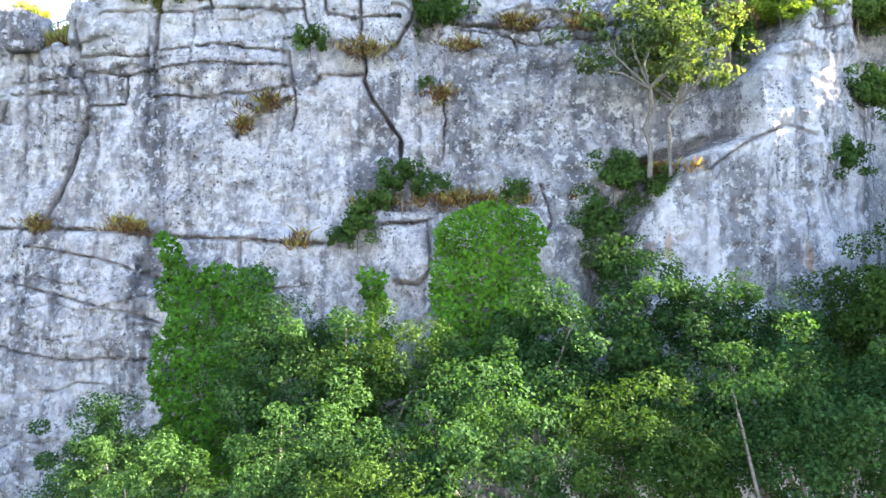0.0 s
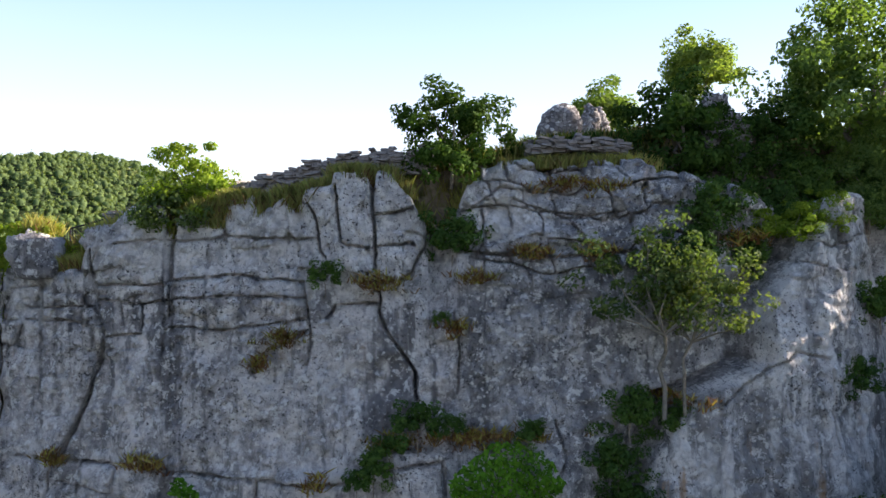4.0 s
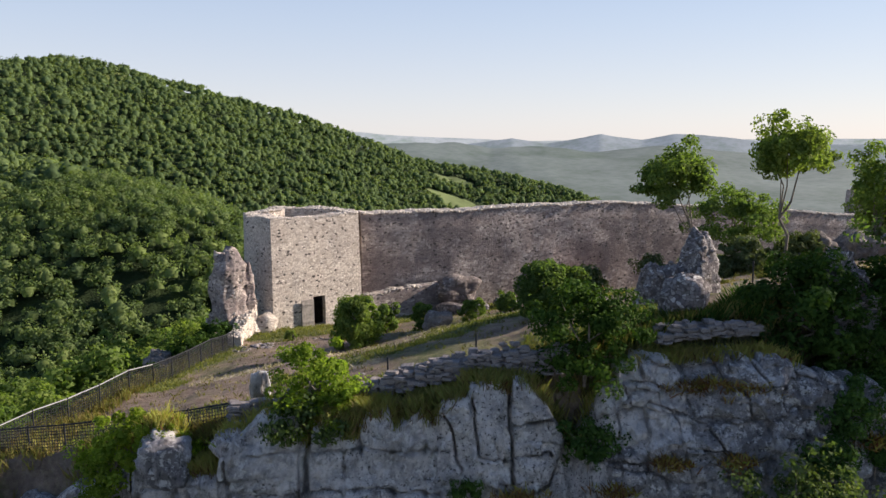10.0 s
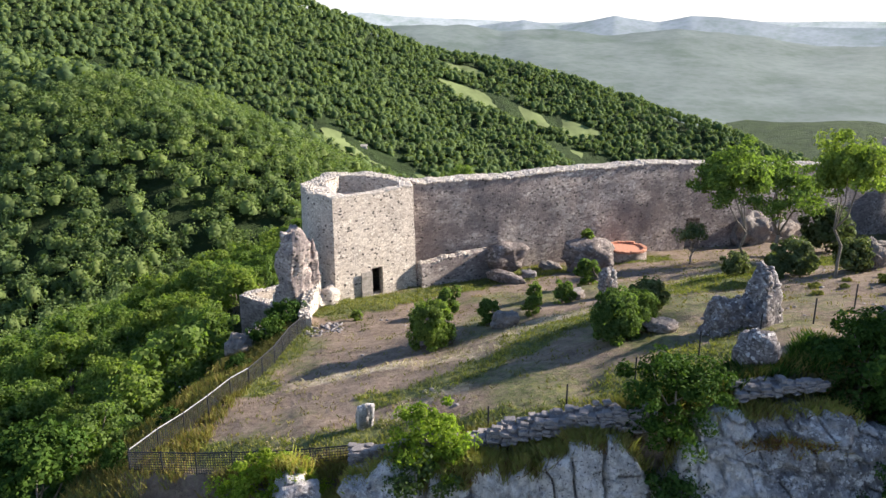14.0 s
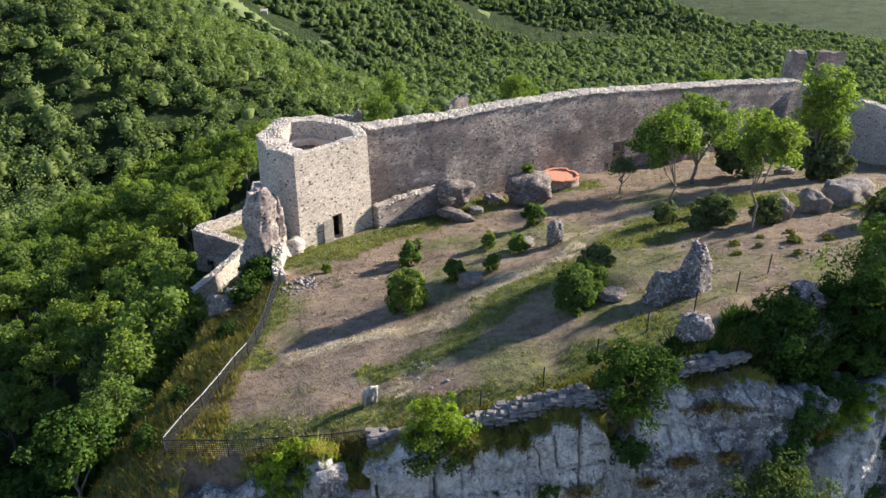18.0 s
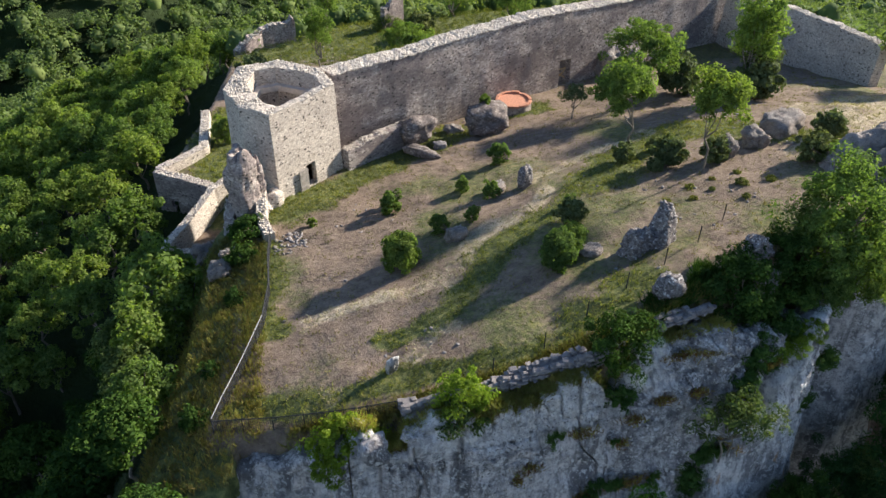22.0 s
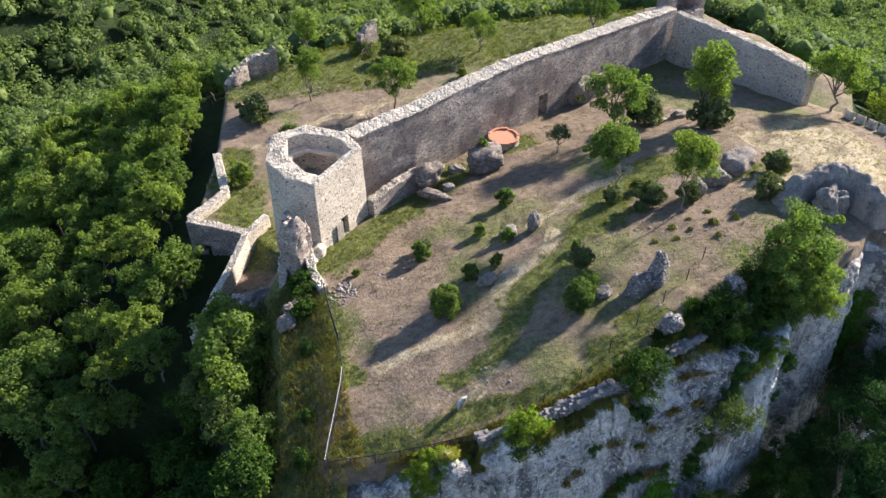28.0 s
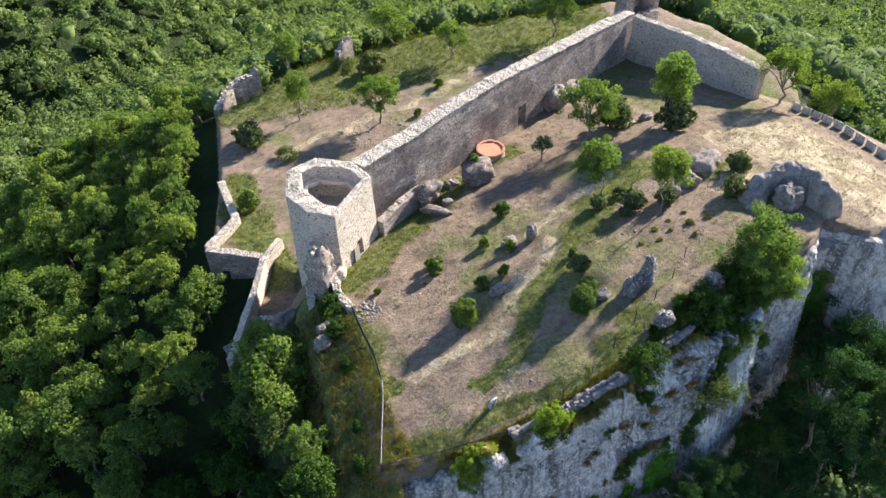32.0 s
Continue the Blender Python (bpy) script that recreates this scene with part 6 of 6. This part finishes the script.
for x in (-0.7, 0.7):
    part("leg", box_bm(x - 0.05, x + 0.05, -0.18, 0.18, -0.05, 0.4, 0.01), DOOR_WOOD, bench)

# ---- woods ----
WOOD_LABEL = "round leafy broadleaf tree of the wood below"
# fifth kind: the same wood tree with shade put into darker leaves
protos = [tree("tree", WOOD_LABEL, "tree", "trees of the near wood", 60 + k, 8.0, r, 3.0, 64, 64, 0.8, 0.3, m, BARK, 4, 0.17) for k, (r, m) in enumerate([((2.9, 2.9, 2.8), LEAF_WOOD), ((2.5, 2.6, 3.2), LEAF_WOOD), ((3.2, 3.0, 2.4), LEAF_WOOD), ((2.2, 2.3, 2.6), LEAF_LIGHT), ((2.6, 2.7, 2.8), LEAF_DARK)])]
lists = [[], [], [], [], []]
rng = np.random.default_rng(17)


def wood_spot(kind, x, y, s, z=None):
    lists[kind].append((x, y, s, float(rng.uniform(0, 360))) + (() if z is None else (z,)))


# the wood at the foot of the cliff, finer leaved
foot = [tree("tree", "leafy green tree at the foot of the cliff", "tree", "trees below the cliff", 80 + k, 8.0, r, 3.0, 96, 190, 0.55, 0.09, m, BARK, 6, 0.14, 0.12, 0.42) for k, (r, m) in enumerate([((2.1, 2.0, 2.9), LEAF_FOOT_SHADED), ((2.0, 2.0, 2.9), LEAF_DARK), ((2.3, 2.2, 2.6), LEAF_FOOT_SHADED), ((1.9, 1.9, 3.0), LEAF_FOOT_SHADED)])]
feet = [[], [], [], []]
# last six stand outside the opening view, oversized to block sun from the others
for x, y, s, k in [(-3.0, 18.8, 0.72, 2), (1.0, 20.8, 1.0, 0), (3.4, 20.4, 0.9, 1), (7.4, 20.4, 1.0, 2), (10.4, 20.8, 1.12, 3), (13.2, 20.0, 1.02, 3), (17.4, 21.8, 1.12, 1), (20.6, 23.0, 1.1, 2), (-8.2, 17.8, 0.5, 3), (-11.0, 20.5, 0.5, 0), (-0.8, 15.4, 0.7, 2), (2.2, 15.8, 0.8, 0), (5.4, 15.4, 0.86, 2), (8.6, 15.0, 0.8, 1), (11.6, 15.6, 0.9, 0), (-5.0, 14.6, 0.55, 0), (14.8, 16.0, 0.95, 3), (18.2, 17.8, 1.02, 0), (3.6, 12.6, 0.7, 1), (-14.5, 21.6, 0.6, 1), (22.4, 17.6, 1.5, 2), (25.5, 21.5, 1.7, 2), (29.5, 24.0, 1.75, 2), (24.0, 13.0, 1.2, 0), (33, 21, 1.7, 0), (28, 17, 1.7, 2)]:
    feet[k].append((x, y, s, float(rng.uniform(0, 360)), -14.0))
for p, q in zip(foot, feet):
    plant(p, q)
# single trees on the western slope
wood_spot(0, -20.6, 50.6, 1.15, -9.4)
wood_spot(2, -18.4, 48.6, 0.75, -7.6)
wood_spot(1, -21.6, 45.2, 0.9, -8.2)
wood_spot(3, -22.8, 42.4, 0.8, -8.6)
wood_spot(3, -24.0, 47.6, 0.7, -9.6)
# the near wood all round the rock
taken = [(x, y) for q in lists for x, y, *_ in q]
cand = np.stack([rng.uniform(-58, -12, 9000), rng.uniform(10, 122, 9000)], 1)
away = np.min([outside(cand[:, 0], cand[:, 1], q)[0] for q in (EDGE, TERRACE, YARD)], 0)
for (x, y), d in zip(cand, away):
    if sum(map(len, lists)) >= 292:
        break
    gap = 5.0
    if d < gap or d > 46 or min((x - a) ** 2 + (y - b) ** 2 for a, b in taken) < 13.5:
        continue
    taken.append((x, y))
    # the rock's shade painted in: most trees close to its west get dark leaves
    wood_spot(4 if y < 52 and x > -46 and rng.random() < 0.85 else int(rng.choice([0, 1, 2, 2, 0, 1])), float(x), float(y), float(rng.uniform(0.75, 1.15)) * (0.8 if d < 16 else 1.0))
for p, q in zip(protos, lists):
    plant(p, q)


FIELDS = [(-42, 553, 38, 15), (70, 745, 60, 16), (125, 745, 45, 12), (35, 800, 26, 9), (150, 700, 40, 12)]


def woods(name, label, n, r0, r1, wide, quads, leaf, seed, window, core=2, shrink=0.72):
    """A wood too large to count: many small crowns joined into one mesh."""
    rng = np.random.default_rng(seed)
    x, y = window(rng, n)
    d = np.minimum(np.minimum(outside(x, y, EDGE)[0], outside(x, y, TERRACE)[0]), outside(x, y, YARD)[0])
    field = np.zeros(x.shape, bool)
    for fx, fy, fa, fb in FIELDS:
        field |= (((x - fx) / (fa + 2)) ** 2 + ((y - fy) / (fb + 2)) ** 2) < 1
    keep = (d > r0) & (d < r1) & ~field
    x, y = x[keep], y[keep]
    z = land(x, y)
    n = len(x)
    s = wide * rng.uniform(0.55, 1.0, n) * (1 + 0.5 * rng.random(n) ** 3)
    v0, f0 = BALL[core]
    top = v0[f0].mean(1)[:, 2] > -0.35
    f0 = f0[top]
    squash = np.stack([rng.uniform(0.85, 1.15, n), rng.uniform(0.85, 1.15, n), rng.uniform(0.8, 1.35, n)], 1)
    hull = v0[None] * (s[:, None] * squash * shrink)[:, None] * (1 + 0.25 * rng.standard_normal((n, len(v0), 1)))
    hull = hull + np.stack([x, y, z + s * 1.15], 1)[:, None]
    V, F = hull.reshape(-1, 3), (f0[None] + (np.arange(n) * len(v0))[:, None, None]).reshape(-1, 3)
    ob = thing(name, label, "woodland", kind="stuff")
    part("crowns", nmesh("crowns", V, F, FAR_LEAF_HAZED, True), None, ob)
    if quads:
        e = rng.standard_normal((n, quads, 3))
        e /= np.linalg.norm(e, axis=2, keepdims=True)
        e[..., 2] = np.where(e[..., 2] < -0.25, -e[..., 2], e[..., 2])
        rad = (s[:, None] * rng.uniform(0.7, 1.12, (n, quads)))[..., None]
        c = np.stack([x, y, z + s * 1.15], 1)[:, None] + e * rad * squash[:, None]
        V, F = leaf_quads(c.reshape(-1, 3), (e * 0.8 + [0, 0, 0.4]).reshape(-1, 3), leaf, rng, 0.6)
        part("leaves", nmesh("leaves", V, F, FAR_LEAF_HAZED), None, ob)
    return ob


def fan(r0, r1, a0, a1):
    def draw(rng, n):
        r = np.sqrt(rng.uniform(r0 * r0, r1 * r1, n))
        a = np.radians(rng.uniform(a0, a1, n))
        return r * np.sin(a), r * np.cos(a)
    return draw


def box_window(x0, x1, y0, y1):
    return lambda rng, n: (rng.uniform(x0, x1, n), rng.uniform(y0, y1, n))


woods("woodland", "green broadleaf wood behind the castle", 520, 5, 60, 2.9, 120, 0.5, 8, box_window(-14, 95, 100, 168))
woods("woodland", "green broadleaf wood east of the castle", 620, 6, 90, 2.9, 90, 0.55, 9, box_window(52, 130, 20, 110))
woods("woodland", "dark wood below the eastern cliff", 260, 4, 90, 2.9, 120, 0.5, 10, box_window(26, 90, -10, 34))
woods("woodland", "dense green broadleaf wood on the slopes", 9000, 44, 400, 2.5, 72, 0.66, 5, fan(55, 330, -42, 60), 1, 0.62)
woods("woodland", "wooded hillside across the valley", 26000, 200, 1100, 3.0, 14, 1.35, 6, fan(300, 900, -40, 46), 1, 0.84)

# pale field and hut far down the valley
hut = thing("hut", "tiny pale hut in a far green field", "hut", at=(-47, 562, ground_at(-47, 562)))
part("hut_wall", box_bm(-2.2, 2.2, -1.8, 1.8, -2, 2.4, 0.05), CAP_STONE, hut)
bm = bmesh.new()
q = [bm.verts.new(p) for p in ((-2.5, -2.1, 2.4), (2.5, -2.1, 2.4), (2.5, 2.1, 2.4), (-2.5, 2.1, 2.4), (-2.5, 0, 3.7), (2.5, 0, 3.7))]
for a in ((0, 1, 5, 4), (2, 3, 4, 5), (0, 4, 3), (1, 2, 5), (3, 2, 1, 0)):
    bm.faces.new([q[k] for k in a])
part("hut_roof", bm, CAP_STONE, hut)
n, m = 40, 14
a, r = np.meshgrid(np.linspace(0, 2 * np.pi, n), np.linspace(0, 1, m))
MEADOW = plain("meadow_grass", (0.135, 0.17, 0.065), 0.95, 0, 0.25, 0.05)
for fx, fy, fa, fb in FIELDS:
    wave = 1 + 0.12 * np.sin(3 * a + fx) + 0.08 * np.sin(5 * a)
    mx, my = fx + fa * (r * wave * np.cos(a)).ravel(), fy + fb * (r * wave * np.sin(a)).ravel()
    tagged(new("meadow", nmesh("meadow", np.stack([mx, my, land(mx, my) + 0.6], 1), grid_faces(n, m), MEADOW, True)), "bright green meadow in the valley", "meadow", kind="structure")

# distance: ranges of hills on the horizon, haze painted in as tint and glow
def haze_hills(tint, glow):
    k = Nodes("haze_painted_hills", 1.0)
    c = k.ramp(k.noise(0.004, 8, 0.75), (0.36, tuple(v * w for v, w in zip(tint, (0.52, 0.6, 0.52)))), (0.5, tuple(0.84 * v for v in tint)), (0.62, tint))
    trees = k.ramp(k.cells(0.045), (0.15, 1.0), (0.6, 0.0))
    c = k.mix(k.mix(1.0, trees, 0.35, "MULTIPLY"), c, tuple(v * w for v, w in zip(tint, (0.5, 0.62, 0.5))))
    # stand-in for haze: the slopes glow in their own tint
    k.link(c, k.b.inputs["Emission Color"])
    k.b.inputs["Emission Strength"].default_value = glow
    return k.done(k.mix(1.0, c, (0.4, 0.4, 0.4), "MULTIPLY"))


def hill_range(name, label, near, far, profile, tint, glow, seed, rough):
    """A range on the horizon: profile of (bearing in degrees, height of the crest) at the far radius, its slope coming forward to the near one."""
    an = np.linspace(profile[0][0], profile[-1][0], 300)
    top = np.interp(an, [p[0] for p in profile], [p[1] for p in profile])
    a = np.radians(an)
    rows = []
    for t in np.linspace(0, 1, 14):
        r = near + (far - near) * t
        q = np.stack([np.sin(a) * r, np.cos(a) * r, 0 * a], 1)
        z = -185 + (top + 185) * t ** 1.3 + rough * fbm(q, 0.0035, 4, seed) * (0.25 + 0.75 * t)
        rows.append(q + np.stack([0 * z, 0 * z, z], 1))
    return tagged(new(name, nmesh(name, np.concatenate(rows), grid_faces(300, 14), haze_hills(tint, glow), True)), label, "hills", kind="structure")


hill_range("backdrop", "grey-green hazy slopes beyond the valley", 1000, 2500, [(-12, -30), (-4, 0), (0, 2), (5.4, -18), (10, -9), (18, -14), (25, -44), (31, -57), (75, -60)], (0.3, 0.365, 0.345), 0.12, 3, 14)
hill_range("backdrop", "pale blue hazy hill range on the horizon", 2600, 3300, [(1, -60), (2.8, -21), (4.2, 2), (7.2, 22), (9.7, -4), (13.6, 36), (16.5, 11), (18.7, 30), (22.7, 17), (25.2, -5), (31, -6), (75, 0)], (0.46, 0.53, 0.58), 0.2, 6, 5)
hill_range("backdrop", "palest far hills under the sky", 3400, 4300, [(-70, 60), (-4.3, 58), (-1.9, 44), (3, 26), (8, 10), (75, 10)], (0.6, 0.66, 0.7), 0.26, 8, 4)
